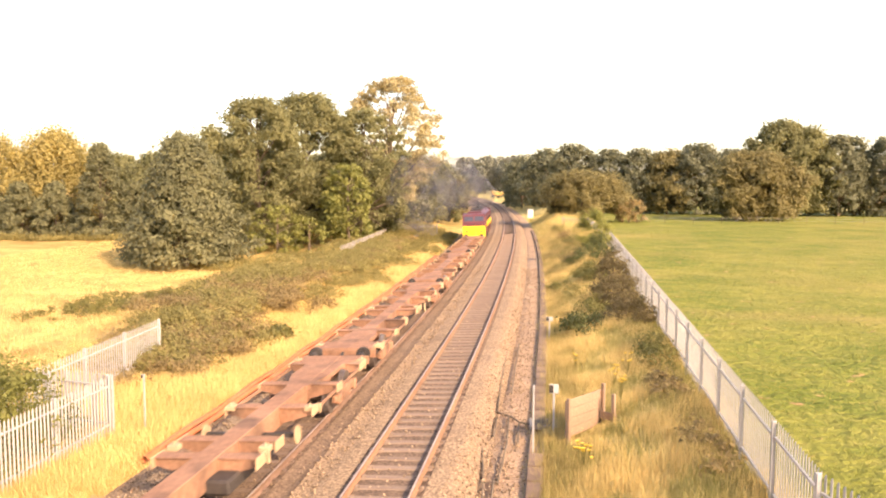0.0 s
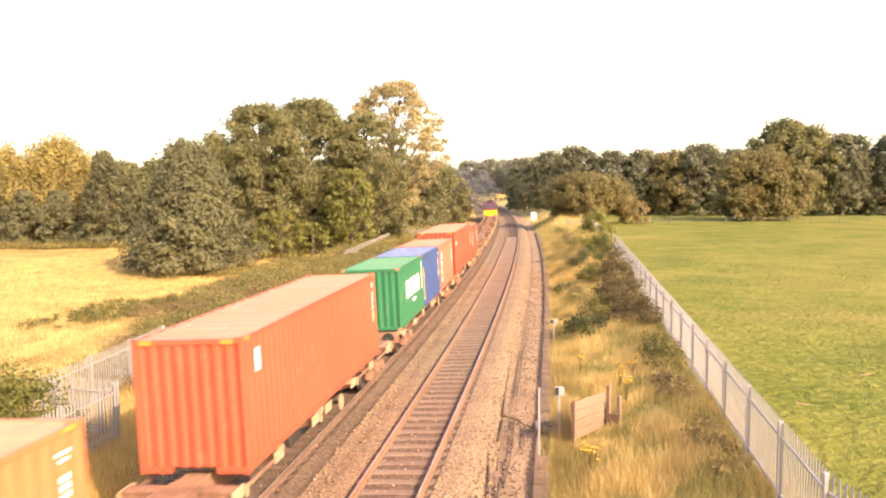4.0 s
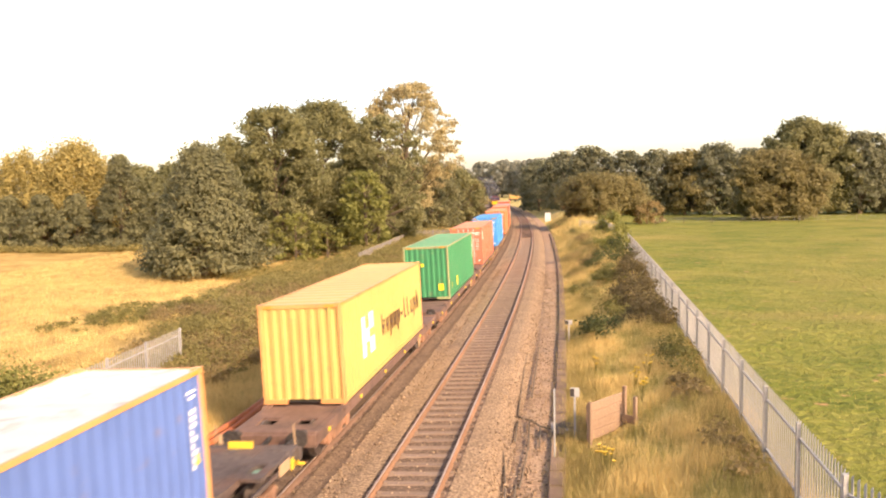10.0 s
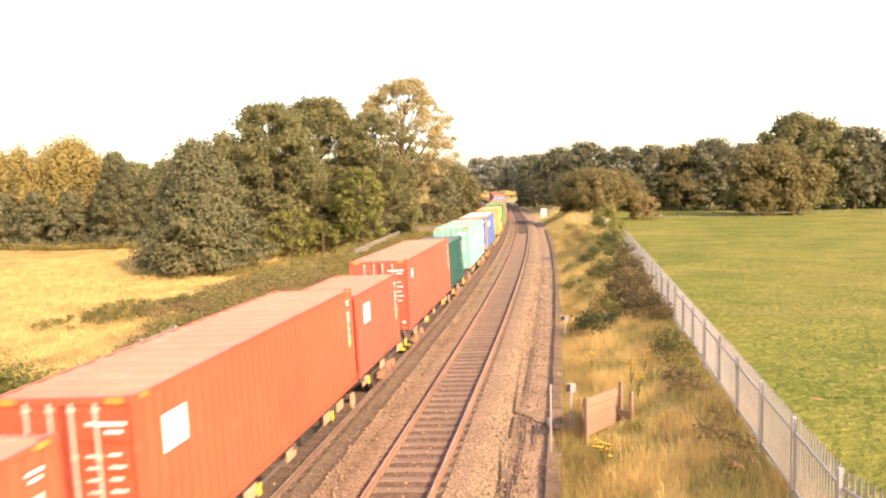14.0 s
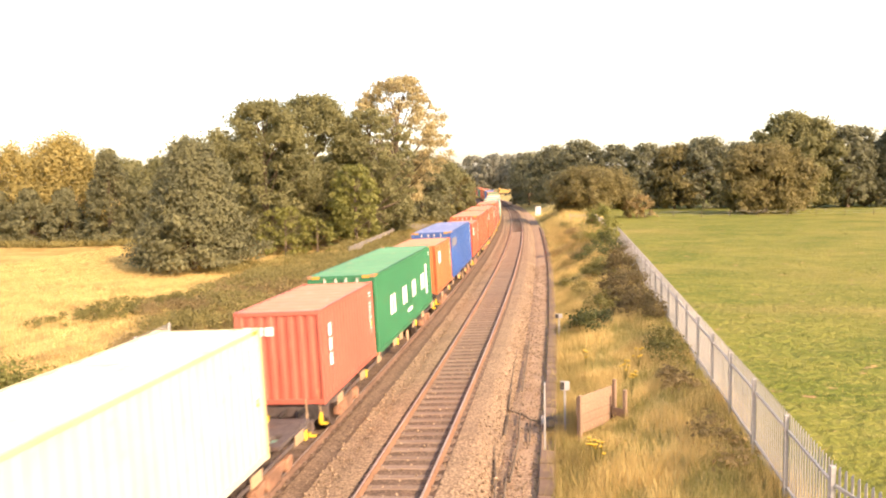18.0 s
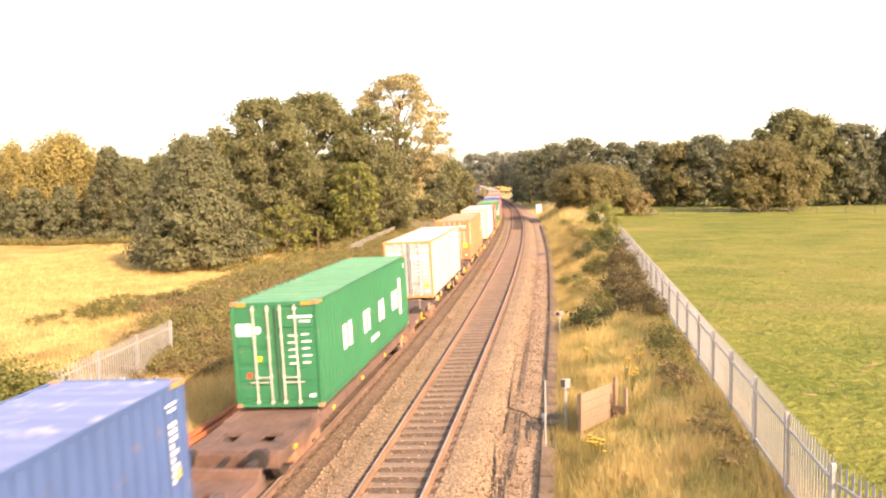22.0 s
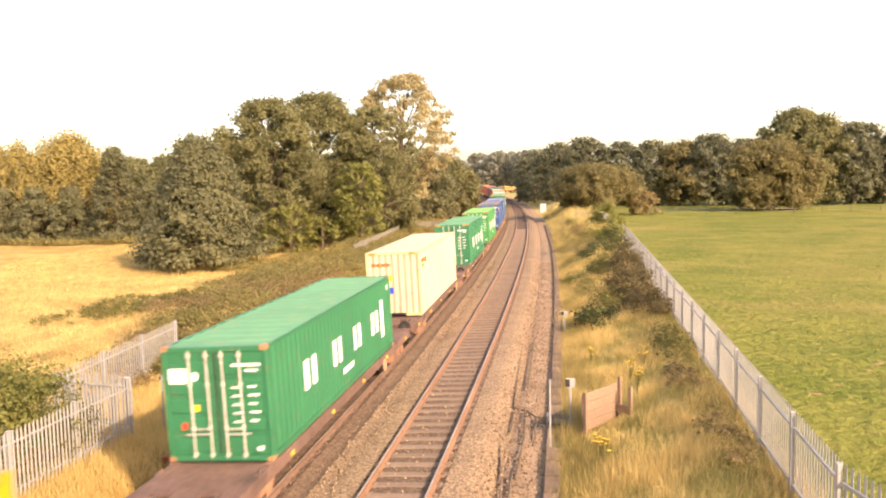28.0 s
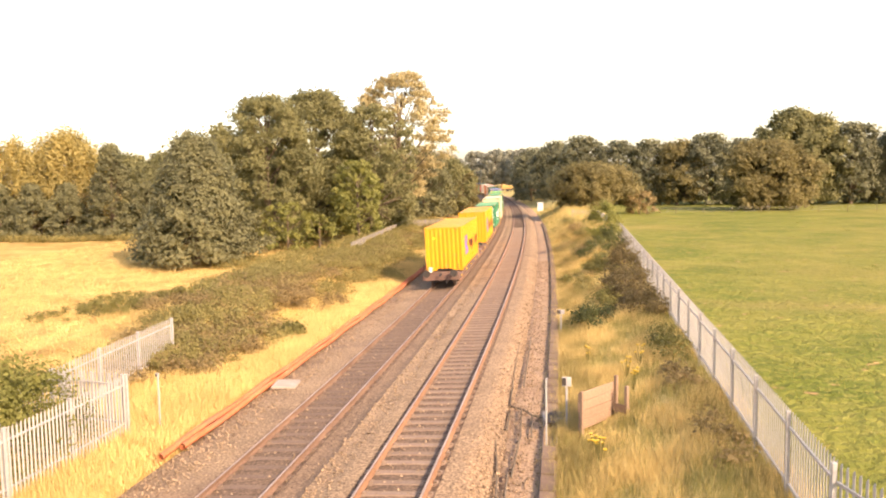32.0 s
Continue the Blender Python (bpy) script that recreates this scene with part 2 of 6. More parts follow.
_Y = np.arange(-700.0, 900.0, 0.5)
_S = np.concatenate([[0], np.cumsum(np.sqrt(1 + ((slope(_Y[1:]) + slope(_Y[:-1])) / 2) ** 2) * 0.5)])
_S -= np.interp(0.0, _Y, _S)


def line_y(s):
    return np.interp(s, _S, _Y)


def on_line(y, lat, z=0.0):
    """World points at y along the line, lat metres to its right."""
    y = np.asarray(y, float)
    a = np.arctan(slope(y))
    return np.stack([-bend(y) + lat * np.cos(a), y + lat * np.sin(a), np.zeros_like(y) + z], -1)


def sweep(name, profile, ys, mat, parent=None, label="", lift=None, lat0=0.0):
    """A profile of (lat, z) points swept along the line; the profile is open, and lift(lat, y) may add height."""
    rows = []
    for lat, z in profile:
        p = on_line(ys, lat + lat0, z)
        if lift is not None:
            p[:, 2] += lift(lat + lat0, ys)
        rows.append(p)
    v = np.stack(rows, 1)
    n, k = v.shape[:2]
    i = np.arange(n - 1)[:, None] * k + np.arange(k - 1)[None, :]
    f = np.stack([i, i + 1, i + 1 + k, i + k], -1).reshape(-1, 4)
    return from_arrays(name, v.reshape(-1, 3), f, mat, parent, label)


def smooth(a, b, x):
    t = np.clip((np.asarray(x, float) - a) / (b - a), 0, 1)
    return t * t * (3 - 2 * t)


def land(x, y):
    """Height of the ground."""
    x, y = np.asarray(x, float), np.asarray(y, float)
    u = x + bend(y)
    z = -0.62 + 0 * u
    far = smooth(110, 150, y)
    z = z + smooth(6.7, 7.5, u) * 0.5
    z = z + smooth(7.2, 11.0, u - far * 0.8) * (0.95 + 0.85 * smooth(45, 95, y) * smooth(12.2, 10.5, x)) * (1 - 0.55 * smooth(130, 220, y))
    z = z + smooth(-2.9, -3.9, u) * 0.42
    hump = smooth(-6.5, -9.5, u) * smooth(-17, -11, u) * smooth(26, 40, y) * smooth(170, 100, y)
    z = z + 0.9 * hump - 0.25 * smooth(-10, -22, u)
    z = z + 0.05 * np.sin(x * 0.9 + 1.3 * np.sin(y * 0.31)) * np.cos(y * 0.7) * (smooth(7.3, 8.5, u) + smooth(-3.9, -5, u))
    return z


# ------------------------------------------------------------- ground
def grid_lines(parts_):
    out = [np.linspace(a, b, n, endpoint=False) for a, b, n in parts_]
    return np.concatenate(out + [[parts_[-1][1]]])


def ground_material():
    """Meadow: green turf beyond the fence, straw on the other side, bare earth under the woods, by place."""
    m = bpy.data.materials.new("meadow_ground")
    m.use_nodes = True
    n, l = m.node_tree.nodes, m.node_tree.links
    b = n["Principled BSDF"]
    b.inputs["Roughness"].default_value = 0.95
    b.inputs["Specular IOR Level"].default_value = 0.1
    co = n.new("ShaderNodeTexCoord").outputs["Object"]
    sep = n.new("ShaderNodeSeparateXYZ")
    l.new(co, sep.inputs[0])

    def tex(scale, detail=5, stretch=None):
        t = n.new("ShaderNodeTexNoise")
        t.inputs["Scale"].default_value, t.inputs["Detail"].default_value = scale, detail
        if stretch:
            mp = n.new("ShaderNodeMapping")
            mp.inputs["Scale"].default_value = stretch
            l.new(co, mp.inputs["Vector"])
            l.new(mp.outputs[0], t.inputs["Vector"])
        else:
            l.new(co, t.inputs["Vector"])
        return t.outputs["Fac"]

    def rng(v, a, c, lo=0.0, hi=1.0):
        r = n.new("ShaderNodeMapRange")
        for k, x in (("From Min", a), ("From Max", c), ("To Min", lo), ("To Max", hi)):
            r.inputs[k].default_value = x
        l.new(v, r.inputs["Value"])
        return r.outputs["Result"]

    def mixc(f, a, c):
        x = n.new("ShaderNodeMix")
        x.data_type = "RGBA"
        for k, v in (("A", a), ("B", c)):
            if isinstance(v, tuple):
                x.inputs[k].default_value = (*v, 1)
            else:
                l.new(v, x.inputs[k])
        if isinstance(f, float):
            x.inputs["Factor"].default_value = f
        else:
            l.new(f, x.inputs["Factor"])
        return x.outputs["Result"]

    def calc(op, a, c):
        k = n.new("ShaderNodeMath")
        k.operation = op
        for i, v in enumerate((a, c)):
            if isinstance(v, float):
                k.inputs[i].default_value = v
            else:
                l.new(v, k.inputs[i])
        return k.outputs[0]

    ahead = calc("MAXIMUM", sep.outputs["Y"], 0.0)
    lateral = calc("ADD", sep.outputs["X"], calc("MULTIPLY", ahead, calc("ADD", calc("MULTIPLY", ahead, 0.0003), 0.0075)))
    green = mixc(rng(tex(0.22, 6), 0.38, 0.62), (0.118, 0.138, 0.024), (0.212, 0.203, 0.044))
    green = mixc(rng(tex(0.9, 6), 0.46, 0.60, 0, 0.55), green, (0.105, 0.13, 0.024))
    green = mixc(rng(tex(2.3, 6), 0.52, 0.66, 0, 0.6), green, (0.27, 0.245, 0.065))
    green = mixc(rng(tex(5.0, 4), 0.52, 0.66, 0, 0.6), green, (0.125, 0.14, 0.028))
    green = mixc(rng(tex(0.06, 4), 0.48, 0.70, 0, 0.5), green, (0.29, 0.225, 0.065))
    green = mixc(rng(tex(0.09, 6, (0.5, 1.6, 1.0)), 0.55, 0.66, 0, 0.35), green, (0.33, 0.24, 0.085))
    green = mixc(rng(tex(1.1, 3), 0.67, 0.71, 0, 0.75), green, (0.38, 0.22, 0.11))
    straw = mixc(rng(tex(0.25, 6), 0.36, 0.64), (0.37, 0.235, 0.072), (0.55, 0.37, 0.13))
    straw = mixc(rng(tex(1.6, 5, (1.0, 0.5, 1.0)), 0.52, 0.68, 0, 0.6), straw, (0.27, 0.17, 0.058))
    straw = mixc(rng(tex(0.12, 5, (1.0, 0.6, 1.0)), 0.50, 0.64, 0, 0.7), straw, (0.25, 0.185, 0.06))
    bank = mixc(rng(tex(0.7, 6), 0.40, 0.60), (0.36, 0.285, 0.092), (0.60, 0.455, 0.178))
    side = rng(sep.outputs["X"], 11.0, 11.8)
    col = mixc(rng(lateral, 4.5, 6.0), straw, bank)
    col = mixc(side, col, green)
    l.new(col, b.inputs["Base Color"])
    bp = n.new("ShaderNodeBump")
    bp.inputs["Strength"].default_value, bp.inputs["Distance"].default_value = 0.9, 0.26
    l.new(tex(3.2, 6), bp.inputs["Height"])
    l.new(bp.outputs[0], b.inputs["Normal"])
    return m


def build_ground():
    xs = grid_lines([(-4500, -400, 10), (-400, -90, 20), (-90, -30, 30), (-30, 24, 108), (24, 90, 33), (90, 400, 20), (400, 4500, 10)])
    ys = grid_lines([(-4500, -700, 8), (-700, -20, 40), (-20, 110, 200), (110, 300, 76), (300, 700, 40), (700, 4500, 12)])
    X, Y = np.meshgrid(xs, ys)
    v = np.stack([X, Y, land(X, Y)], -1).reshape(-1, 3)
    k = len(xs)
    i = np.arange(len(ys) - 1)[:, None] * k + np.arange(k - 1)[None, :]
    f = np.stack([i, i + 1, i + 1 + k, i + k], -1).reshape(-1, 4)
    ob = from_arrays("ground", v, f, ground_material())
    tagged(ob, "dry straw meadow and green pasture beside the railway", "ground", kind="structure")
    for p in ob.data.polygons:
        p.use_smooth = True


build_ground()


# ------------------------------------------------------------- permanent way
def bed_lift(lat, y):
    """Unevenness of the stone, and the rise of the canted tracks."""
    if -1.6 < lat < 1.6:
        c = math.tan(radians(CANT)) * lat
    elif 2.1 < lat < 5.4:
        c = RIGHT_UP + math.tan(radians(2.0)) * (lat - RIGHT_LINE)
    elif lat >= 5.4:
        c = RIGHT_UP * max(0, 1 - (lat - 5.4) / 0.8)
    elif 1.6 <= lat <= 2.1:
        c = 0.18
    else:
        c = -0.06
    k = np.sin(lat * 91.7 + y * 37.3) * 43758.5
    return c + 0.04 * (k - np.floor(k) - 0.5) * (0.4 if y[1] - y[0] > 2 else 1)


def build_bed():
    ys = grid_lines([(-600, 0, 60), (0, 60, 300), (60, 200, 140), (200, 760, 112)])

    def strip_of(name, label, prof, mat):
        tagged(sweep(name, prof, ys, mat, None, "", bed_lift), label, "ballast", kind="structure")

    crib = np.concatenate([[-0.98, -0.86], np.arange(-0.675, 0.68, 0.225), [0.86, 0.98]])
    strip_of("ballast_shoulder", "pale crushed stone ballast shoulder", [(-3.6, -0.75), (-3.1, -0.36), (-2.6, -0.27), (-2.1, -0.20), (-1.7, -0.155), (-1.35, -0.142), (-0.98, -0.142)], M["ballast"])
    strip_of("ballast_left", "rust-stained ballast between the rails", [(x, -0.158 if abs(x) < 0.6 else -0.19 if abs(x) < 0.9 else -0.142) for x in crib], M["crib"])
    mid = list(zip(np.linspace(0.98, 2.74, 9), (-0.142, -0.14, -0.145, -0.17, -0.19, -0.17, -0.145, -0.14, -0.138)))
    strip_of("ballast_dark_edge", "brown ballast beside the loaded track", mid[:4], M["stained"])
    strip_of("ballast_between", "crushed stone ballast between both tracks", mid[3:], M["ballast"])
    strip_of("ballast_right", "rust-stained ballast between the rails", [(x + RIGHT_LINE, -0.172 if abs(x) < 0.6 else -0.195 if abs(x) < 0.9 else -0.138) for x in crib], M["crib"])
    strip_of("ballast_edge", "pale crushed stone ballast edge", [(4.7, -0.138), (5.07, -0.138), (5.35, -0.16), (5.6, -0.22), (5.9, -0.30), (6.25, -0.42), (6.5, -0.7)], M["ballast"])
    cess = sweep("cess_path", [(5.6, -0.45), (5.9, -0.2), (6.3, -0.17), (6.7, -0.15), (7.1, -0.15), (7.35, -0.2), (7.7, -0.8)], ys, M["cess"], None, "", lambda lat, y: bed_lift(-9 - lat, y) + 0.06)
    tagged(cess, "pinkish gravel walkway along the ballast edge", "path", kind="structure")
    # loose stones
    rs = np.random.RandomState(11)
    n = 19000
    y = 12 + 55 * rs.uniform(0, 1, n) ** 1.7
    lat = rs.uniform(-2.9, 7.0, n)
    keep = (np.abs(np.abs(lat) - 0.7525) > 0.09) & (np.abs(np.abs(lat - RIGHT_LINE) - 0.7525) > 0.09)
    keep &= ((np.abs(lat) > 1.3) & (np.abs(lat - RIGHT_LINE) > 1.3)) | (rs.uniform(0, 1, n) < 0.15)
    y, lat = y[keep], lat[keep]
    p = on_line(y, 0.0)
    a = np.arctan(slope(y))
    p[:, 0] += lat * np.cos(a)
    p[:, 1] += lat * np.sin(a)
    base = np.array([bed_lift(q, np.array([v, v + 0.2]))[0] for q, v in zip(lat, y)])
    p[:, 2] = base - 0.155 - np.where(lat < -2, (-2 - lat) * 0.09, 0) - np.where(lat > 5.5, np.minimum(lat - 5.5, 0.3) * 0.25, 0) + np.where(lat > 5.9, 0.10, 0)
    octa = np.array([(1, 0, 0), (-1, 0, 0), (0, 1, 0), (0, -1, 0), (0, 0, 1), (0, 0, -1)], float)
    tri = np.array([(0, 2, 4), (2, 1, 4), (1, 3, 4), (3, 0, 4), (2, 0, 5), (1, 2, 5), (3, 1, 5), (0, 3, 5)])
    k = len(p)
    v = octa[None] * rs.uniform(0.018, 0.05, (k, 6, 1)) + rs.normal(0, 0.006, (k, 6, 3)) + p[:, None]
    f = tri[None] + (np.arange(k) * 6)[:, None, None]
    tagged(from_arrays("loose_stones", v.reshape(-1, 3), f.reshape(-1, 3), M["stone"]), "loose pale and brown ballast stones", "stones", kind="stuff")


def rail_profile():
    return [(-0.07, -0.16), (-0.07, -0.148), (-0.012, -0.13), (-0.012, -0.045), (-0.036, -0.035), (-0.036, -0.004), (-0.03, 0.0),
            (0.03, 0.0), (0.036, -0.004), (0.036, -0.035), (0.012, -0.045), (0.012, -0.13), (0.07, -0.148), (0.07, -0.16)]


def build_track(name, label, lat0, up, cant, mat, steel):
    tr = thing(name, label, "railway track", kind="structure")
    ys = grid_lines([(-600, 0, 60), (0, 120, 120), (120, 760, 160)])
    for side in (-1, 1):
        dz = up + math.tan(radians(cant)) * 0.7525 * side
        rail = sweep("rail", [(a, z + dz) for a, z in rail_profile()], ys, steel, tr, "", None, lat0 + 0.7525 * side)
        sweep("running_surface", [(-0.027, dz + 0.003), (0.027, dz + 0.003)], ys, M["rail_top"], rail, "shiny worn rail head", None, lat0 + 0.7525 * side)
    bm = boxed(-1.25, 1.25, -0.13, 0.13, -0.2, 0.0, 0.02)
    for side in (-1, 1):
        for k in (-1, 1):
            box(bm, 0.7525 * side + k * 0.12 - 0.04, 0.7525 * side + k * 0.12 + 0.04, -0.06, 0.06, -0.005, 0.035)
    me = bpy.data.meshes.new("sleeper")
    bm.to_mesh(me)
    bm.free()
    me.materials.append(mat)
    rnd = random.Random(lat0)
    s0, step = -8.0, 0.65
    far_v, far_f, base = [], [], 0
    for i in range(640):
        y = line_y(s0 + i * step)
        p = on_line([y], lat0, up - 0.15)[0]
        m = pose(p[0], p[1], p[2], 0, -cant, math.degrees(math.atan(float(slope(y)))) + rnd.uniform(-0.5, 0.5))
        if i < 176:
            ob = new("sleeper", me)
            ob.parent = tr
            ob.matrix_basis = m
        else:
            c = np.array([(-1.25, -0.13, 0), (1.25, -0.13, 0), (1.25, 0.13, 0), (-1.25, 0.13, 0)])
            far_v.append(np.array([m @ Vector(q) for q in c]))
            far_f.append([base, base + 1, base + 2, base + 3])
            base += 4
    tagged(from_arrays("far_sleepers", np.concatenate(far_v), far_f, mat, tr), kind="stuff")
    return tr


build_bed()
build_track("track_left", "rusty rails on brown stained concrete sleepers", 0.0, 0.0, CANT, M["sleeper_dark"], M["rail_dark"])
build_track("track_right", "rust-sided shiny-topped rails on concrete sleepers in ballast", RIGHT_LINE, RIGHT_UP, 2.0, M["sleeper"], M["rail_side"])


# ------------------------------------------------------------- trees and shrubs
def leaves(pts, nrm, size, rs):
    """Leaf quads at pts, roughly facing nrm."""
    n = len(pts)
    d = nrm + rs.normal(0, 0.42, (n, 3))
    d /= np.linalg.norm(d, axis=1)[:, None] + 1e-9
    t = np.cross(d, rs.normal(0, 1, (n, 3)))
    t /= np.linalg.norm(t, axis=1)[:, None] + 1e-9
    b = np.cross(d, t)
    s = (size * rs.uniform(0.55, 1.35, n))[:, None]
    v = np.stack([pts - t * s, pts + b * s * 0.55 + d * s * 0.15, pts + t * s, pts - b * s * 0.55 + d * s * 0.15], 1).reshape(-1, 3)
    f = np.arange(4 * n).reshape(n, 4)
    return v, f


def clump_cloud(centres, radii, per, rs, squash=0.8):
    pts, nr = [], []
    for c, r in zip(centres, radii):
        k = max(6, int(per * r * r))
        d = rs.normal(0, 1, (k, 3))
        d /= np.linalg.norm(d, axis=1)[:, None]
        d[:, 2] = np.where(d[:, 2] < -0.4, -d[:, 2], d[:, 2])
        rad = r * (rs.uniform(0.12, 1.0, k) ** 0.5) * (1.04 + 0.34 * np.clip(rs.normal(0, 1, k), -1.5, 1.1))
        p = d * rad[:, None]
        p[:, 2] *= squash
        pts.append(p + c)
        nr.append(d)
    return np.concatenate(pts), np.concatenate(nr)


def tree_mesh(seed, height, spread, bare, density=1.0, leaf_size=0.26, lean=0.0, shape="round", clumps=70):
    """(trunk bmesh, limbs bmesh, leaf verts, leaf faces) of one tree standing at its base."""
    clumps = int(clumps * 1.4)
    rs = np.random.RandomState(seed)
    bm = bmesh.new()
    r0 = 0.02 * height + 0.05
    tube(bm, (0, 0, -0.3), (lean * 0.3, 0, height * 0.32), r0, 9, r0 * 0.72)
    tube(bm, (lean * 0.3, 0, height * 0.32), (lean, 0, height * 0.86), r0 * 0.72, 8, r0 * 0.15)
    cen, rad = [], []
    for i in range(clumps):
        a = i * 0.5698403 * 2 * math.pi + rs.uniform(-0.4, 0.4)
        q = ((i * 0.7548777) % 1.0) * 0.98 + 0.01
        z = bare + (height - bare) * (0.02 + 0.94 * q)
        if shape == "cone":
            w = spread * (1.0 - 0.90 * q) * (0.8 + 0.2 * min(1, q * 6))
        elif shape == "mound":
            w = spread * (1 - 0.82 * q ** 1.6)
        elif shape == "fan":
            w = spread * (0.25 + 0.85 * math.sin(math.pi * min(1, 0.06 + 0.90 * q)))
        elif shape == "poplar":
            w = spread * (0.40 + 0.70 * math.sin(math.pi * min(1, 0.10 + 0.88 * q)))
        else:
            w = spread * math.sqrt(max(0.06, 1 - (2 * q - 0.75) ** 2 * 0.62))
        w *= 1 + 0.16 * math.sin(3 * a + seed) + 0.12 * math.sin(5 * a + 2 * seed + q * 5)
        rr = spread * (0.11 + 0.19 * rs.uniform(0, 1) ** 1.7) * (0.62 if shape in ("poplar", "fan") else 1 - 0.7 * q if shape == "cone" else 1)
        d = max(0, w * math.sqrt(rs.uniform(0.45, 1.0)) - rr * 0.5)
        cen.append((lean * q + math.cos(a) * d, math.sin(a) * d, max(rr * 0.5, min(z, height - rr * 0.7))))
        rad.append(rr)
    limbs = bmesh.new()
    for i in range(0, clumps, 7):
        c = Vector(cen[i])
        z0 = max(height * 0.2, min(c.z - 0.25 * height, height * 0.7))
        tube(limbs, (lean * z0 / height, 0, z0), c, r0 * 0.3, 5, r0 * 0.06)
    p, nr = clump_cloud(cen, rad, 120 * density, rs, 1.8 if shape == "willow" else 0.8)
    v, f = leaves(p, nr, leaf_size, rs)
    return bm, limbs, v, f


def tree(name, label, m, kind, **kw):
    t = thing(name, label, "tree", m=m)
    bm, limbs, v, f = tree_mesh(**kw)
    part("trunk", bm, M["bark"], t)
    tagged(part("branchwork", limbs, M["bark"], t), kind="stuff")
    from_arrays("crown", v, f, LEAF[kind], t)
    return t


def at(x, y, rz=0.0, dz=0.0):
    return pose(x, y, float(land(x, y)) + dz, 0, 0, rz)


# ------------------------------------------------------------- woods
def build_trees():
    tree("oak_tree", "large dark green oak at the meadow's edge", at(-26.6, 84.5), "oak", seed=3, height=16.7, spread=6.2, bare=0.2, clumps=150, leaf_size=0.18, density=1.25)
    tree("oak_tree", "broad green oak behind a lighter small tree", at(-16.6, 91.5), "oak", seed=8, height=15.6, spread=5.4, bare=0.3, clumps=110, leaf_size=0.18, density=1.25)
    tree("oak_tree", "green oak between two larger oaks", at(-23.8, 92.5), "oak", seed=9, height=18.3, spread=7.0, bare=0.3, clumps=150, leaf_size=0.18, density=1.25)
    tree("poplar_tree", "tall pale yellowing poplar with open crown", at(-18.2, 110.5), "pale", seed=5, height=21.8, spread=7.6, bare=3.0, clumps=230, density=0.85, leaf_size=0.19, shape="fan", lean=1.2)
    tree("hawthorn_tree", "dense dark green bushy tree standing in straw grass", at(-26.0, 66.0), "dark", seed=12, height=11.4, spread=5.6, bare=0.0, clumps=190, leaf_size=0.17, density=1.3, shape="mound")
    tree("hawthorn_tree", "slender dark green tree rising out of a bushy one", at(-27.0, 67.5), "dark", seed=13, height=12.3, spread=3.4, bare=4.0, clumps=60, leaf_size=0.16, density=1.7, shape="cone")
    tree("lime_tree", "small bright yellow-green round tree", at(-15.7, 82.2), "lime", seed=17, height=8.8, spread=3.0, bare=0.3, clumps=70, leaf_size=0.22)
    tree("willow_tree", "golden weeping willow at the meadow's far edge", at(-65.0, 105.0), "willow", seed=21, height=13.3, spread=6.3, bare=0.2, shape="willow", clumps=110, leaf_size=0.22, density=1.2)
    tree("willow_tree", "golden green willow beside another willow", at(-73.5, 104.0), "willow", seed=22, height=12.9, spread=5.0, bare=0.2, shape="willow", clumps=90, leaf_size=0.22, density=1.2)
    tree("field_maple", "dark green bushy tree beside the willows", at(-53.2, 96.5), "dark", seed=25, height=12.6, spread=4.0, bare=0.0, clumps=110, leaf_size=0.18, density=1.4, shape="mound")
    tree("field_maple", "olive green tree behind the bushy trees", at(-45.0, 103.0), "oak", seed=26, height=12.0, spread=5.2, bare=0.0, clumps=90)
    tree("field_maple", "green tree between the meadow and the oaks", at(-37.5, 97.0), "oak", seed=27, height=12.2, spread=5.4, bare=0.0, clumps=90)
    low = tree("field_maple", "low dark green bushy tree under the willows", at(-66.0, 98.0), "dark", seed=29, height=7.2, spread=3.6, bare=0.0, clumps=80, leaf_size=0.2, density=1.3, shape="mound")
    for x, y, k in ((-71.5, 98.5, 80), (-77, 99, 200), (-83, 99.5, 310), (-60.5, 97.5, 140), (-48.5, 97.0, 30)):
        copy_thing(low, at(x, y, k))
    base = tree("field_maple", "dark green tree of the far hedgerow", at(-84.0, 107.0), "oak", seed=28, height=11.5, spread=6.0, bare=0.0, clumps=95, density=0.55, leaf_size=0.32)
    for x, y, k in ((-95, 112, 40), (-107, 115, 150), (-120, 119, 260), (-62, 116, 100), (-54, 112, 200), (-34, 108, 310), (-27, 112, 20)):
        copy_thing(base, at(x, y, k))
    a = tree("ash_tree", "dark green trackside tree with browning leaves", at(-16.2, 121.0), "dark", seed=31, height=10.6, spread=4.6, bare=0.0, clumps=90, density=0.7, leaf_size=0.28)
    b = tree("ash_tree", "olive trackside tree beside the curve", at(-14.6, 134.0), "oak", seed=33, height=10.2, spread=4.2, bare=0.0, clumps=85, density=0.7, leaf_size=0.28)
    c = tree("thorn_tree", "brown-green thorn tree beside the curve", at(-15.6, 158.5), "autumn", seed=35, height=9.0, spread=3.6, bare=0.0, clumps=70)
    for o, x, y, k in ((b, -18.5, 105.5, 60), (a, -20.5, 116, 200), (a, -19.5, 146, 130), (b, -19.5, 172, 20), (c, -20.2, 190, 70), (a, -23.0, 206, 250),
                       (b, -26.5, 224, 100), (c, -29, 240, 10), (a, -35, 262, 200), (b, -40, 282, 60)):
        copy_thing(o, at(x, y, k))
    tree("thorn_bush", "yellow-green thorn bush under the oaks", at(-21.8, 77.5), "lime", seed=41, height=5.2, spread=3.0, bare=0.0, clumps=36, leaf_size=0.2)
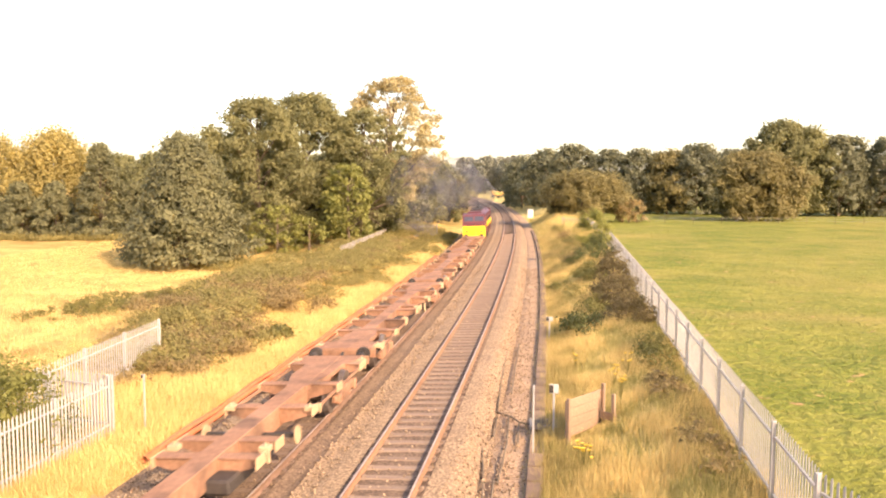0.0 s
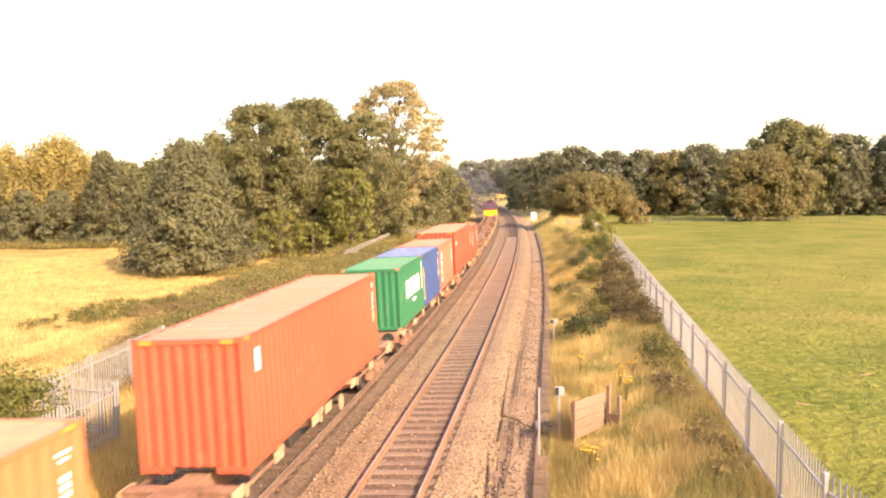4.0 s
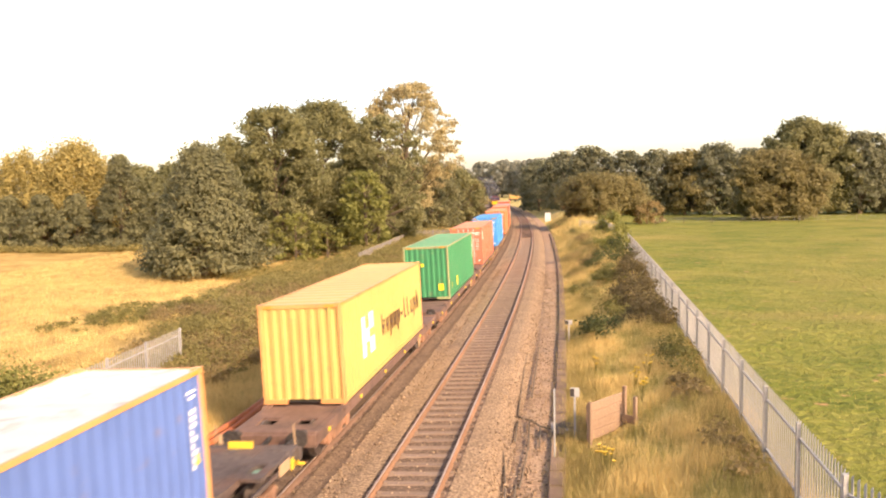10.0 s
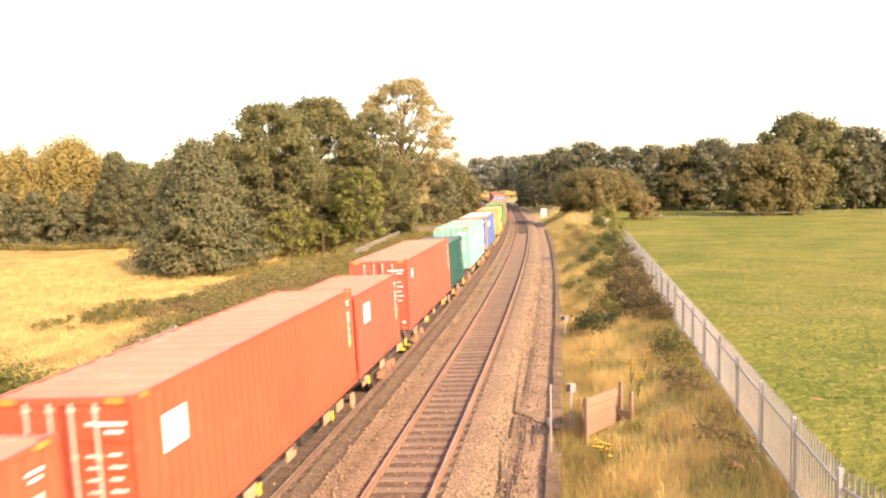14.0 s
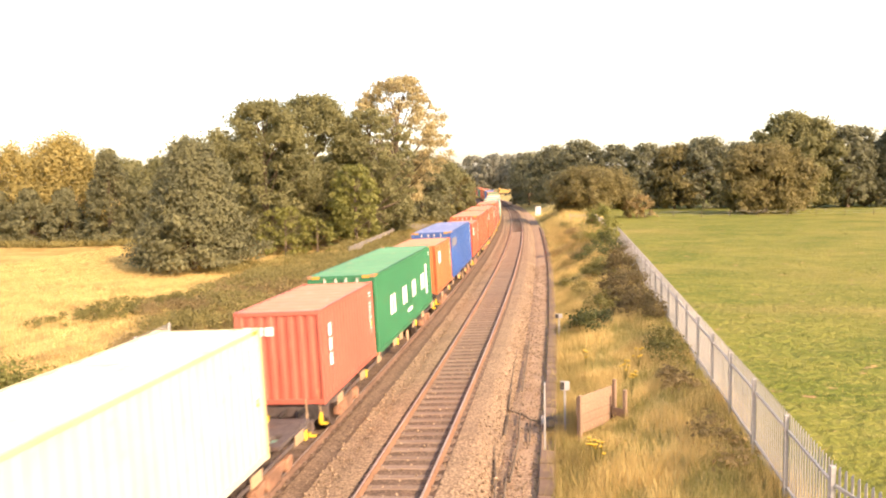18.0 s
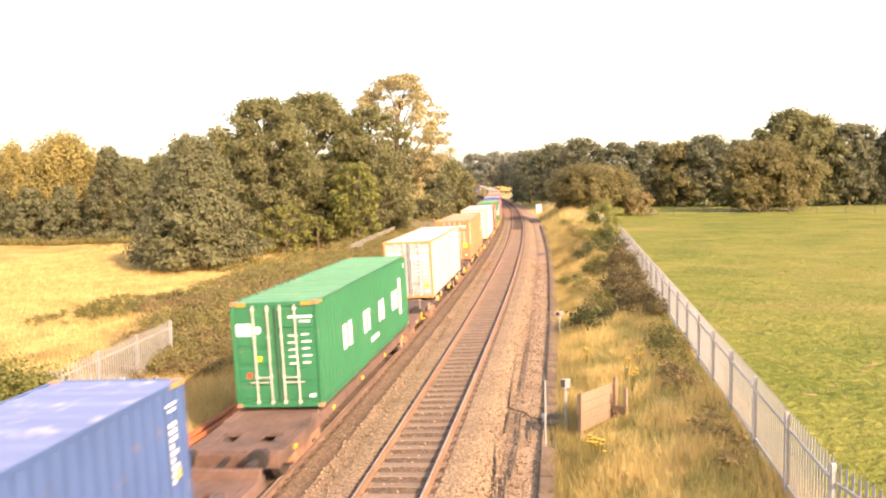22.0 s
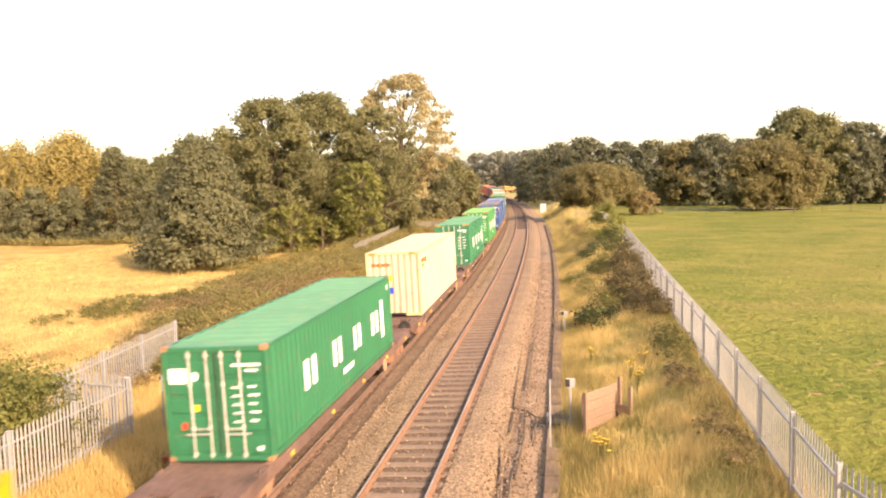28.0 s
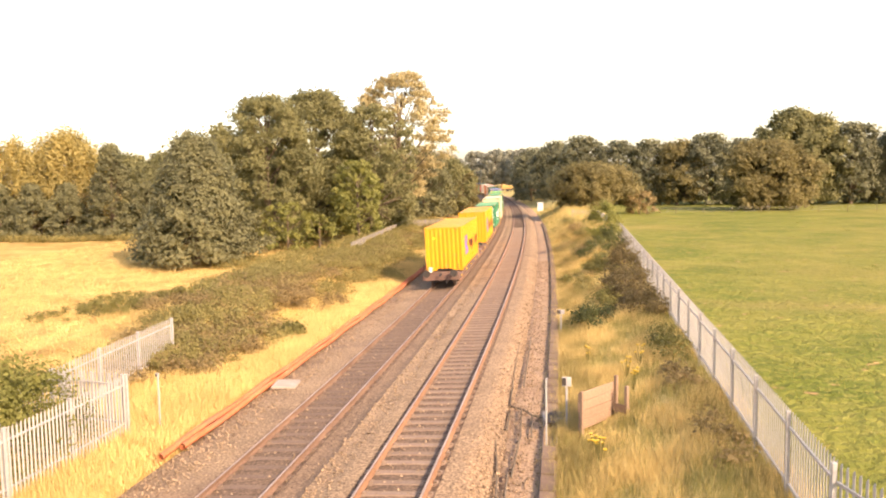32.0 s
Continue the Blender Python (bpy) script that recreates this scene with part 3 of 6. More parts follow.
    tree("thorn_bush", "low olive bush under the oaks", at(-18.6, 78.0), "lime", seed=42, height=4.0, spread=2.0, bare=0.0, clumps=26, leaf_size=0.2)
    # the wood beyond the pasture
    tree("sallow_bush", "wide rounded olive sallow at the pasture's corner", at(9.3, 128.0), "autumn", seed=51, height=6.9, spread=7.0, bare=0.0, clumps=95, leaf_size=0.19, density=1.35)
    tree("sallow_bush", "small green bush beside a rounded sallow", at(16.5, 126.0), "bramble", seed=52, height=3.6, spread=2.6, bare=0.0, clumps=30, leaf_size=0.22)
    tree("field_maple", "rounded brown-green maple in front of the wood", at(37.8, 138.2), "autumn", seed=53, height=11.1, spread=7.4, bare=0.2, clumps=120, leaf_size=0.27)
    tree("oak_tree", "tallest dark oak of the wood", at(47.7, 160.5), "oak", seed=54, height=17.7, spread=8.0, bare=0.2, clumps=140, leaf_size=0.32)
    w = [tree("oak_tree", "dark green oak of a dense wood", at(8.4, 174.0), "wood", seed=61, height=13.7, spread=6.8, bare=0.0, density=0.30, clumps=110, leaf_size=0.37),
         tree("ash_tree", "dark green ash of a dense wood", at(15.4, 170.0), "wood", seed=62, height=12.9, spread=6.2, bare=0.0, density=0.30, clumps=100, leaf_size=0.37),
         tree("willow_tree", "yellowing willow in a dense wood", at(26.5, 165.0), "autumn", seed=63, height=12.6, spread=6.4, bare=0.0, density=0.30, clumps=100, leaf_size=0.37)]
    w.append(tree("oak_tree", "tall dark oak beside the tallest oak of the wood", at(57.5, 161.0), "wood", seed=64, height=15.2, spread=6.6, bare=0.0, density=0.30, clumps=110, leaf_size=0.37))
    for i, x, y, k in ((0, -4.6, 233, 20), (1, -5.0, 209, 90), (0, 1.5, 193, 130), (1, 21.1, 166, 50), (0, 32.0, 164, 210), (1, 39.5, 170, 10), (0, 46.0, 170, 300),
                       (2, 62.5, 167, 60), (3, 66.8, 162, 240), (3, 76, 164, 340), (3, 85, 168, 40), (1, 92, 170, 220), 
                       (1, -3, 226, 310), (1, -6, 250, 160)):
        copy_thing(w[i], at(x, y, k))
    # trees beyond the curve, their haze coloured into the leaves
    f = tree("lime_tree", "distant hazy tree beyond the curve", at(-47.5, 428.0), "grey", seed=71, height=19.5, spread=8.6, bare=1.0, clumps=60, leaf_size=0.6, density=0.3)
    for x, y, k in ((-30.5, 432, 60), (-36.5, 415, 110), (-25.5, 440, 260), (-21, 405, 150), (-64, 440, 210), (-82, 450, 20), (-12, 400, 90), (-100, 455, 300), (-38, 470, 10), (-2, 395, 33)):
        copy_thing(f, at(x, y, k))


build_trees()


def bush(name, label, x, y, w, d, h, kind, seed, leaf_size=0.068, per=330, category="shrub", rz=0.0, swell=1.0):
    """A low sprawling shrub: stems and a broken mat of leaves."""
    rs = np.random.RandomState(seed)
    t = thing(name, label, category, m=at(x, y, rz))
    n = int(12 + w * d * 1.5)
    cen, rad = [], []
    bm = bmesh.new()
    for i in range(n):
        a, q = rs.uniform(0, 2 * math.pi), math.sqrt(rs.uniform(0, 1))
        px_, py_ = math.cos(a) * q * w / 2, math.sin(a) * q * d / 2
        r = rs.uniform(0.28, 0.55) * min(1, h) * swell
        z = max(r * 0.4, h * (1 - q * q * 0.75) * rs.uniform(0.6, 1.0) - r)
        cen.append((px_, py_, z))
        rad.append(r)
        if i % 3 == 0:
            tube(bm, (px_ * 0.7, py_ * 0.7, -0.1), (px_, py_, z), 0.018, 4, 0.008)
    tagged(part("stem_tangle", bm, M["bark"], t), kind="stuff")
    p, nr = clump_cloud(cen, rad, per, rs, 0.85)
    v, f = leaves(p, nr, leaf_size, rs)
    from_arrays("foliage", v, f, LEAF[kind], t)
    return t


def build_shrubs():
    rnd = random.Random(9)
    br = [bush("bramble_patch", "brown-green bramble thicket on the bank", -8.9, 32.0, 4.0, 4.6, 0.95, "bramble", 101),
          bush("bramble_patch", "olive bramble thicket with reddish stems", -9.6, 37.0, 4.4, 5.0, 1.0, "fern", 102),
          bush("bramble_patch", "greener bramble mat on the bank", -11.5, 46.0, 5.0, 5.0, 0.9, "fern", 103)]
    spots = []
    for k in range(46):
        y = 29.5 + 84 * (k / 46.0) ** 1.15
        for j in range(2):
            inner, outer = -6.6 + 1.6 * smooth(40, 80, y), -11.4 - 1.5 * smooth(33, 38, y) * smooth(58, 50, y)
            u = rnd.uniform(float(outer), float(inner)) if k > 3 else rnd.uniform(-9.8, -8.2)
            spots.append((rnd.choice((0, 1) if y < 52 else (1, 2, 2, 2)), u - float(bend(y)), y + rnd.uniform(-0.8, 0.8), rnd.randint(0, 5)))
    spots += [(0, -7.9, 27.6, 1), (1, -8.1, 29.4, 3), (0, -7.3, 30.4, 2), (1, -7.4, 33.0, 5), (0, -8.0, 31.5, 4)]
    spots += [(2, -17.5, 63.0, 2), (2, -22.5, 68.5, 5), (2, -18.0, 70.5, 3), (2, -21.0, 64.5, 0), (2, -17.0, 66.5, 3), (2, -19.0, 74.0, 1)]
    spots += [(k % 3, -10.1 - 0.08 * k, 57.5 + 1.9 * k, k) for k in range(16)]
    for i, x, y, k in spots:
        copy_thing(br[i], at(x, y, 70 * k + rnd.uniform(0, 40)))
    for x, y, w, d, h, seed, per in ((-15.2, 46.8, 4.8, 5.0, 0.9, 110, 480), (-17.2, 44.8, 5.2, 5.0, 0.95, 114, 480), (-18.9, 42.6, 5.0, 4.8, 0.9, 115, 480), (-20.6, 40.0, 4.0, 4.0, 0.7, 111, 300), (-20.4, 46.2, 4.6, 3.6, 0.75, 117, 320)):
        bush("bramble_patch", "low green weeds and bramble in the straw meadow", x, y, w, d, h, "weedy", seed, per=per, rz=-24)
    hedge = bush("hedge_bush", "low green hedge along the meadow's far edge", -58.0, 91.0, 9.0, 3.0, 1.1, "fern", 116, 0.14, 130, swell=1.4)
    for i in range(1, 8):
        copy_thing(hedge, at(-58.0 - 8.2 * i if i < 6 else -50.0 + 8.0 * (i - 6), 91.0 + 0.3 * i, 180 * (i % 2) + 4))
    bush("nettle_clump", "dark green nettle clump on the bank", -5.6, 35.2, 0.8, 0.8, 1.0, "ivy", 112, 0.1)
    bush("hedge_bush", "bright green leafy bush behind the palisade fence", -7.2, 18.3, 3.3, 4.4, 3.7, "hedge", 113, 0.06, 800, swell=1.7)
    # on the bank by the pasture
    bush("hawthorn_bush", "green hawthorn bush on the bank", 8.7, 61.0, 2.6, 6.5, 1.9, "thorn", 120)
    bush("hawthorn_bush", "yellow-green young hawthorn by the fence", 9.7, 71.0, 3.0, 4.0, 4.2, "lime", 121, 0.10, swell=1.5)
    bush("hawthorn_bush", "olive hawthorn by the fence", 9.9, 65.5, 2.2, 4.0, 2.4, "thorn", 128, swell=1.2)
    bush("bramble_patch", "dark bramble thicket against the fence", 10.4, 52.0, 2.4, 8.0, 2.3, "thicket", 122, swell=1.2)
    bush("bramble_patch", "brown bramble thicket against the fence", 10.3, 43.5, 2.6, 8.0, 2.0, "thicket", 123, swell=1.2)
    bush("bramble_patch", "brown-green bramble thicket against the fence", 10.4, 36.5, 2.2, 6.5, 1.7, "thicket", 129, swell=1.2)
    bush("broom_bush", "dark blue-green broom bush on the bank", 8.3, 36.5, 1.8, 3.2, 1.4, "thorn", 124, 0.08, swell=1.2)
    bush("bramble_patch", "olive bramble thicket on the bank", 8.9, 41.0, 1.8, 4.0, 1.1, "ivy", 130)
    bush("bramble_patch", "olive bramble along the fence foot", 10.8, 29.5, 1.2, 6.0, 0.9, "ivy", 125)
    bush("bramble_patch", "brown bramble along the fence foot", 10.7, 24.5, 1.1, 3.4, 0.7, "bramble", 131)
    bush("bramble_patch", "brown bramble along the fence foot", 10.9, 19.0, 1.1, 4.4, 0.7, "bramble", 126)
    bush("bramble_patch", "olive bramble thicket on the far bank", 9.0, 53.0, 2.2, 4.0, 1.2, "ivy", 127)
    for x, y, w, d, h, k, seed in ((8.3, 48.0, 2.0, 4.0, 0.9, "fern", 133), (7.7, 66.0, 2.0, 5.0, 0.9, "bramble", 134), (8.2, 76.0, 2.4, 5.0, 1.1, "fern", 135), (7.4, 84.0, 2.4, 5.0, 1.0, "bramble", 136),
                                   (8.9, 88.0, 2.4, 6.0, 1.3, "ivy", 137), (6.6, 94.0, 2.6, 5.0, 1.1, "fern", 138)):
        bush("bramble_patch", "low mixed weeds and bramble on the bank", x, y, w, d, h, k, seed)
    bush("bramble_patch", "olive bramble by the walkway", 6.9, 52.5, 1.6, 3.0, 0.8, "ivy", 132)


build_shrubs()


def patchy(x, y):
    """A smooth wandering value between about -1 and 1, over a metre or two."""
    return (np.sin(3.3 * x + 2.1 * np.sin(0.9 * y)) + np.sin(2.1 * y + 1.7 * np.sin(1.5 * x + 0.4)) + np.sin(0.7 * y - 1.2 * x)) / 3


def grass_field(name, label, mat, seed, n, pick, h, blades=7, patch=0.0, stalk=0.008):
    """Tufts of bent blades as one sheet of stuff; patch thins the tufts where patchy() is low (or high, if negative)."""
    rs = np.random.RandomState(seed)
    xy = pick(rs, n)
    if patch:
        w = patchy(xy[:, 0], xy[:, 1]) * np.sign(patch)
        xy = xy[rs.uniform(0, 1, len(xy)) < np.clip(0.5 + abs(patch) * w * 2.2, 0.08, 1)]
    n = len(xy)
    z = land(xy[:, 0], xy[:, 1])
    base = np.repeat(np.column_stack([xy, z]), blades, 0)
    hh = np.repeat(h * rs.uniform(0.45, 1.35, n), blades) * rs.uniform(0.55, 1.15, n * blades)
    k = n * blades
    a = rs.uniform(0, 2 * math.pi, k)
    base[:, 0] += rs.normal(0, 0.17, k)
    base[:, 1] += rs.normal(0, 0.17, k)
    out = np.column_stack([np.cos(a), np.sin(a), np.zeros(k)])
    side = rs.uniform(0, 2 * math.pi, k)
    wide = np.column_stack([np.cos(side), np.sin(side), np.zeros(k)]) * (stalk * rs.uniform(0.7, 1.5, k))[:, None]
    lean_ = (rs.uniform(0.05, 0.8, k) * hh)[:, None]
    up = np.array([0, 0, 1.0])
    v = np.stack([base - wide - up * 0.03, base + wide - up * 0.03, base + out * lean_ + up * hh[:, None]], 1).reshape(-1, 3)
    f = np.arange(3 * k).reshape(k, 3)
    return tagged(from_arrays(name, v, f, mat), label, "grass", kind="stuff")


def strip(u0, u1, y0, y1, power=1.6):
    def pick(rs, n):
        y = y0 + (y1 - y0) * rs.uniform(0, 1, n) ** power
        u = rs.uniform(u0, u1, n)
        p = np.column_stack([u - bend(y), y])
        q = (p[:, 0] - 7.6) * 0.566 + (p[:, 1] - 21.55) * 0.824
        o = -(p[:, 0] - 7.6) * 0.824 + (p[:, 1] - 21.55) * 0.566
        clear = (q > -0.1) & (q < 1.95) & (o > -0.7) & (o < 0.12)
        return p[~clear]
    return pick


def pasture(rs, n):
    y = 11.5 + 100 * rs.uniform(0, 1, n) ** 1.7
    x = 11.9 + (4 + y * 0.62) * rs.uniform(0, 1, n)
    return np.column_stack([x, y])


def build_grass():
    grass_field("dry_grass", "tall straw-coloured grass on the bank by the fence", M["straw"], 1, 22000, strip(7.12, 12.2, 12, 100), 0.34, 14, patch=0.9, stalk=0.006)
    grass_field("rough_grass", "green and brown rough grass on the bank", M["grass"], 2, 10000, strip(7.08, 12.4, 12, 100), 0.30, 14, patch=-1.0, stalk=0.006)
    grass_field("rough_grass", "brown-olive weeds along the cable trough", M["weed"], 6, 4000, strip(7.25, 8.5, 12, 80, 1.4), 0.30, 14, stalk=0.006)
    grass_field("rough_grass", "dark olive undergrowth along the fence foot", M["undergrowth"], 13, 1900, strip(10.7, 11.9, 12, 60, 1.4), 0.40, 14, patch=0.35, stalk=0.007)
    grass_field("dry_grass", "pale straw grass beside the ballast", M["straw"], 3, 20000, strip(-9.5, -3.25, 11, 95), 0.33, 10)
    grass_field("rough_grass", "scattered green grass beside the ballast", M["grass"], 4, 900, strip(-8.5, -3.9, 12, 95), 0.3)
    grass_field("dry_grass", "straw grass of the open meadow", M["straw"], 5, 18000, strip(-46, -8, 18, 100, 1.1), 0.3, 8, stalk=0.01)
    grass_field("rough_grass", "browner seeding grass of the open meadow", M["weed"], 14, 6000, strip(-46, -10, 20, 92, 1.1), 0.3, 8, patch=0.9, stalk=0.010)
    grass_field("pasture_grass", "short green turf tufts of the grazed pasture", M["turf"], 9, 26000, pasture, 0.07, 4, patch=0.9, stalk=0.012)
    grass_field("pasture_grass", "yellowing seeding tufts of the grazed pasture", M["turf_dry"], 10, 9000, pasture, 0.09, 4, patch=-0.9, stalk=0.010)
    grass_field("pasture_weeds", "dark green weed clumps scattered over the pasture", M["clump"], 12, 170, pasture, 0.11, 30, stalk=0.010)
    grass_field("dry_grass", "waist-high straw grass at the far end of the bank", M["straw"], 7, 1800, strip(7.6, 14.0, 82, 150, 1.3), 0.85, 8)
    grass_field("rough_grass", "tall green weeds at the far end of the bank", M["grass"], 8, 1200, strip(7.6, 14.0, 82, 150, 1.3), 0.8, 8)


build_grass()


# ------------------------------------------------------------- fences and lineside
def palisade(label, pts, height, base_z=None, steel="galv"):
    """A palisade fence: posts, two rails a bay, and pointed pales, along a line of bays."""
    fence = thing("palisade_fence", label, "fence")
    pale = bmesh.new()
    ring = [(-0.033, 0.004), (-0.033, -0.004), (-0.014, -0.004), (-0.009, -0.014), (0.009, -0.014), (0.014, -0.004), (0.033, -0.004), (0.033, 0.004)]
    lo = [pale.verts.new((x, y, 0.05)) for x, y in ring]
    hi = [pale.verts.new((x, y, height - 0.075 * abs(x) / 0.033)) for x, y in ring]
    for i in range(8):
        j = (i + 1) % 8
        pale.faces.new((lo[i], lo[j], hi[j], hi[i]))
    pale.faces.new(lo[::-1])
    pale.faces.new(hi)
    pm = bpy.data.meshes.new("pale")
    pale.to_mesh(pm)
    pale.free()
    pm.materials.append(M[steel])
    n = 0
    joined = bmesh.new()
    for (xa, ya), (xb, yb) in zip(pts[:-1], pts[1:]):
        za, zb = (float(land(xa, ya)), float(land(xb, yb))) if base_z is None else (base_z, base_z)
        a = math.atan2(yb - ya, xb - xa)
        ln = math.hypot(xb - xa, yb - ya)
        m = pose(xa, ya, za, 0, 0, math.degrees(a))
        post = boxed(-0.05, 0.05, 0.02, 0.10, -0.4, height - 0.03, 0.006)
        part("post", post, M[steel], fence).matrix_basis = m
        for z in (0.32, height - 0.36):
            r = boxed(0, ln, 0.012, 0.055, z, z + 0.045)
            ob = part("fence_rail", r, M[steel], fence)
            ob.matrix_basis = m @ Matrix.Shear("XZ", 4, (0, 0)) if abs(zb - za) < 0.01 else m @ pose(0, 0, 0, 0, -math.degrees(math.atan2(zb - za, ln)), 0)
        k = 17
        for i in range(k):
            f = (i + 0.5) / k
            mm = pose(xa + (xb - xa) * f, ya + (yb - ya) * f, za + (zb - za) * f, 0, 0, math.degrees(a))
            n += 1
            if n <= 290:
                ob = new("pale", pm)
                ob.parent = fence
                ob.matrix_basis = mm
            else:
                joined.from_mesh(pm)
                joined.verts.ensure_lookup_table()
                bmesh.ops.transform(joined, matrix=mm, verts=joined.verts[len(joined.verts) - len(pm.vertices):])
    xb, yb = pts[-1]
    part("post", boxed(-0.05, 0.05, 0.02, 0.10, -0.4, height - 0.03, 0.006), M[steel], fence).matrix_basis = pose(xb, yb, float(land(xb, yb)) if base_z is None else base_z)
    if n > 290:
        tagged(part("far_pales", joined, M[steel], fence), kind="stuff")
    else:
        joined.free()
    return fence


def bays(x0, y0, x1, y1, step=2.75):
    n = max(1, round(math.hypot(x1 - x0, y1 - y0) / step))
    return [(x0 + (x1 - x0) * i / n, y0 + (y1 - y0) * i / n) for i in range(n + 1)]


palisade("long grey galvanised palisade fence along the pasture", [(13.12, 7.7), (12.37, 10.37)] + bays(11.63, 13.05, 11.27, 74.0, 2.79), 1.8, 0.8)
palisade("grey palisade fence crossing the top of the bank", bays(11.27, 74.1, 9.8, 98.8), 1.8, 0.85)
palisade("grey palisade fence turning across the bank", bays(9.75, 98.9, 6.6, 101.5), 1.8, 0.95)
palisade("pale galvanised palisade fence beside a leafy bush", bays(-5.26, 10.95, -5.34, 20.75), 1.8, -0.2)
palisade("galvanised palisade return panel", bays(-5.42, 20.83, -7.75, 21.25), 1.8, -0.2)
palisade("galvanised palisade fence running into brambles", bays(-7.2, 12.8, -8.75, 29.7), 1.8, -0.2)
palisade("grey palisade fence half hidden by brambles", bays(-11.7, 66.0, -14.0, 96.0), 1.8, -0.15, "galv_old")
palisade("pale palisade return beside the curve", bays(-13.9, 96.2, -9.0, 99.3), 1.8, 0.0, "galv_old")


def build_lineside():
    # cable trough with separate lids
    tr = thing("cable_trough", "grey concrete cable trough with lids along the walkway", "cable trough")
    ys = np.arange(12.0, 118.0, 1.0)
    sweep("trough_wall", [(-0.21, -0.3), (-0.21, -0.03), (-0.15, -0.03), (-0.15, -0.12), (0.15, -0.12), (0.15, -0.03), (0.21, -0.03), (0.21, -0.3)], ys, M["old_lid"], tr, "", None, 7.12)
    lid = bpy.data.meshes.new("lid")
    bm = boxed(-0.17, 0.17, -0.47, 0.47, -0.03, 0.02, 0.008)
    bm.to_mesh(lid)
    bm.free()
    lid.materials.append(M["old_lid"])
    rnd = random.Random(5)
    for i in range(104):
        y = 13.0 + i
        if i in (8, 9):
            continue
        p = on_line([y], 7.12 + rnd.uniform(-0.02, 0.02), 0.0)[0]
        ob = new("lid", lid)
        ob.parent = tr
        ob.matrix_basis = pose(p[0], p[1], rnd.uniform(0, 0.012), 0, 0, math.degrees(math.atan(float(slope(y)))) + rnd.uniform(-1.5, 1.5))
    # ducts on the other shoulder
    for du, dz in ((-3.16, -0.20), (-2.98, -0.26)):
        d = thing("cable_duct", "orange-red cable duct lying along the ballast", "pipe", "orange ducts")
        ring = [(0.095 * math.cos(q), 0.095 * math.sin(q) + dz) for q in np.linspace(0, 2 * math.pi, 9)]
        sweep("duct", ring, np.arange(19.2 + (-3.16 - du) * -5, 78.0, 0.8), M["orange_pipe"], d, "", lambda lat, y: 0.03 * np.sin(y * 1.1 + du * 9), du)
    s = thing("concrete_slab", "pale flat concrete slab on the ballast shoulder", "slab", m=pose(-2.75, 26.7, -0.2, 0, 2, 8))
    part("slab", boxed(-0.42, 0.42, -0.5, 0.5, -0.06, 0.04, 0.015), M["concrete"], s)

    def post(label, x, y, z, h, r=0.035, plate=None, mat="galv"):
        t = thing("marker_post", label, "post", m=pose(x, y, z))
        part("shaft", boxed(-r, r, -r, r, -0.2, h, 0.006), M[mat], t)
        if plate:
            w, hh = plate
            part("plate_shade", boxed(-w, -w * 0.1, -r - 0.036, -r - 0.028, h - hh * 0.9, h), M["grime"], t, "dark half")
            part("plate", boxed(-w, w, -r - 0.03, -r, h - hh, h + 0.03, 0.006), M["galv"], t, "square plate")
        return t

    post("slim white marker post beside the straw bank", -4.78, 21.6, float(land(-4.78, 21.6)), 1.62, 0.022, (0.06, 0.1), "galv")
    post("tall slim white post beside the cable trough", 6.75, 20.8, -0.15, 1.95, 0.024)
    post("white post with a square plate beside wooden boards", 7.25, 22.4, 0.0, 1.42, 0.03, (0.13, 0.24))
    post("small white post with a plate on the bank", 6.75, 36.5, 0.0, 0.95, 0.03, (0.16, 0.18))
    # retaining boards
    b = thing("board_retainer", "weathered wooden boards and posts holding back the bank", "retaining boards", m=pose(7.6, 21.55, 0.16, 0, 0, 55.5))
    rnd_b = random.Random(12)
    for k in range(4):
        part("plank", boxed(0.02 + rnd_b.uniform(-0.03, 0.03), 1.78 + rnd_b.uniform(-0.05, 0.05), 0.0, 0.045, 0.262 * k, 0.25 + 0.262 * k, 0.008), M["wood"], b)
    for x, h in ((0.0, 1.1), (1.72, 1.22)):
        part("stake", boxed(x, x + 0.1, -0.10, -0.002, -0.3, h, 0.01), M["wood"], b)
    part("stake", boxed(1.55, 1.65, -0.55, -0.45, -0.2, 1.02, 0.01), M["wood"], b)
    for k in range(1):
        part("side_plank", boxed(1.66, 1.70, -0.55, -0.004, 0.2 + 0.25 * k, 0.43 + 0.25 * k, 0.008), M["wood"], b)
    # drain chamber and loose cables in the walkway
    c = thing("drain_chamber", "low concrete chamber beside the trough", "chamber", m=pose(6.95, 23.4, -0.12, 0, 0, 4))
    part("rim", boxed(-0.42, 0.42, -0.4, 0.4, -0.1, 0.14, 0.02), M["concrete"], c)
    # no hole is cut: a black plate gives the hatch its shaded inside
    part("opening", boxed(-0.28, 0.28, -0.27, 0.27, 0.1, 0.146), M["grime"], c, "flat black plate for the hatch's dark inside")
    for k, pts in enumerate((((5.62, 34.5), (5.7, 29.0), (5.82, 24.4), (5.95, 24.2)), ((6.1, 35.0), (6.12, 30.0), (6.15, 26.6)), ((5.95, 24.2), (6.2, 24.0), (6.3, 21.5), (6.25, 18.4)),
                             ((6.25, 24.0), (6.55, 23.4), (6.9, 23.2)), ((6.55, 23.3), (6.6, 21.4)), ((5.85, 23.8), (5.9, 21.9)), ((5.65, 21.0), (5.9, 18.6), (6.0, 17.0)), ((6.15, 18.6), (6.2, 16.5)))):
        t = thing("lineside_cable", "dark cable lying on the gravel walkway", "cable", "loose cables")
        bm = bmesh.new()
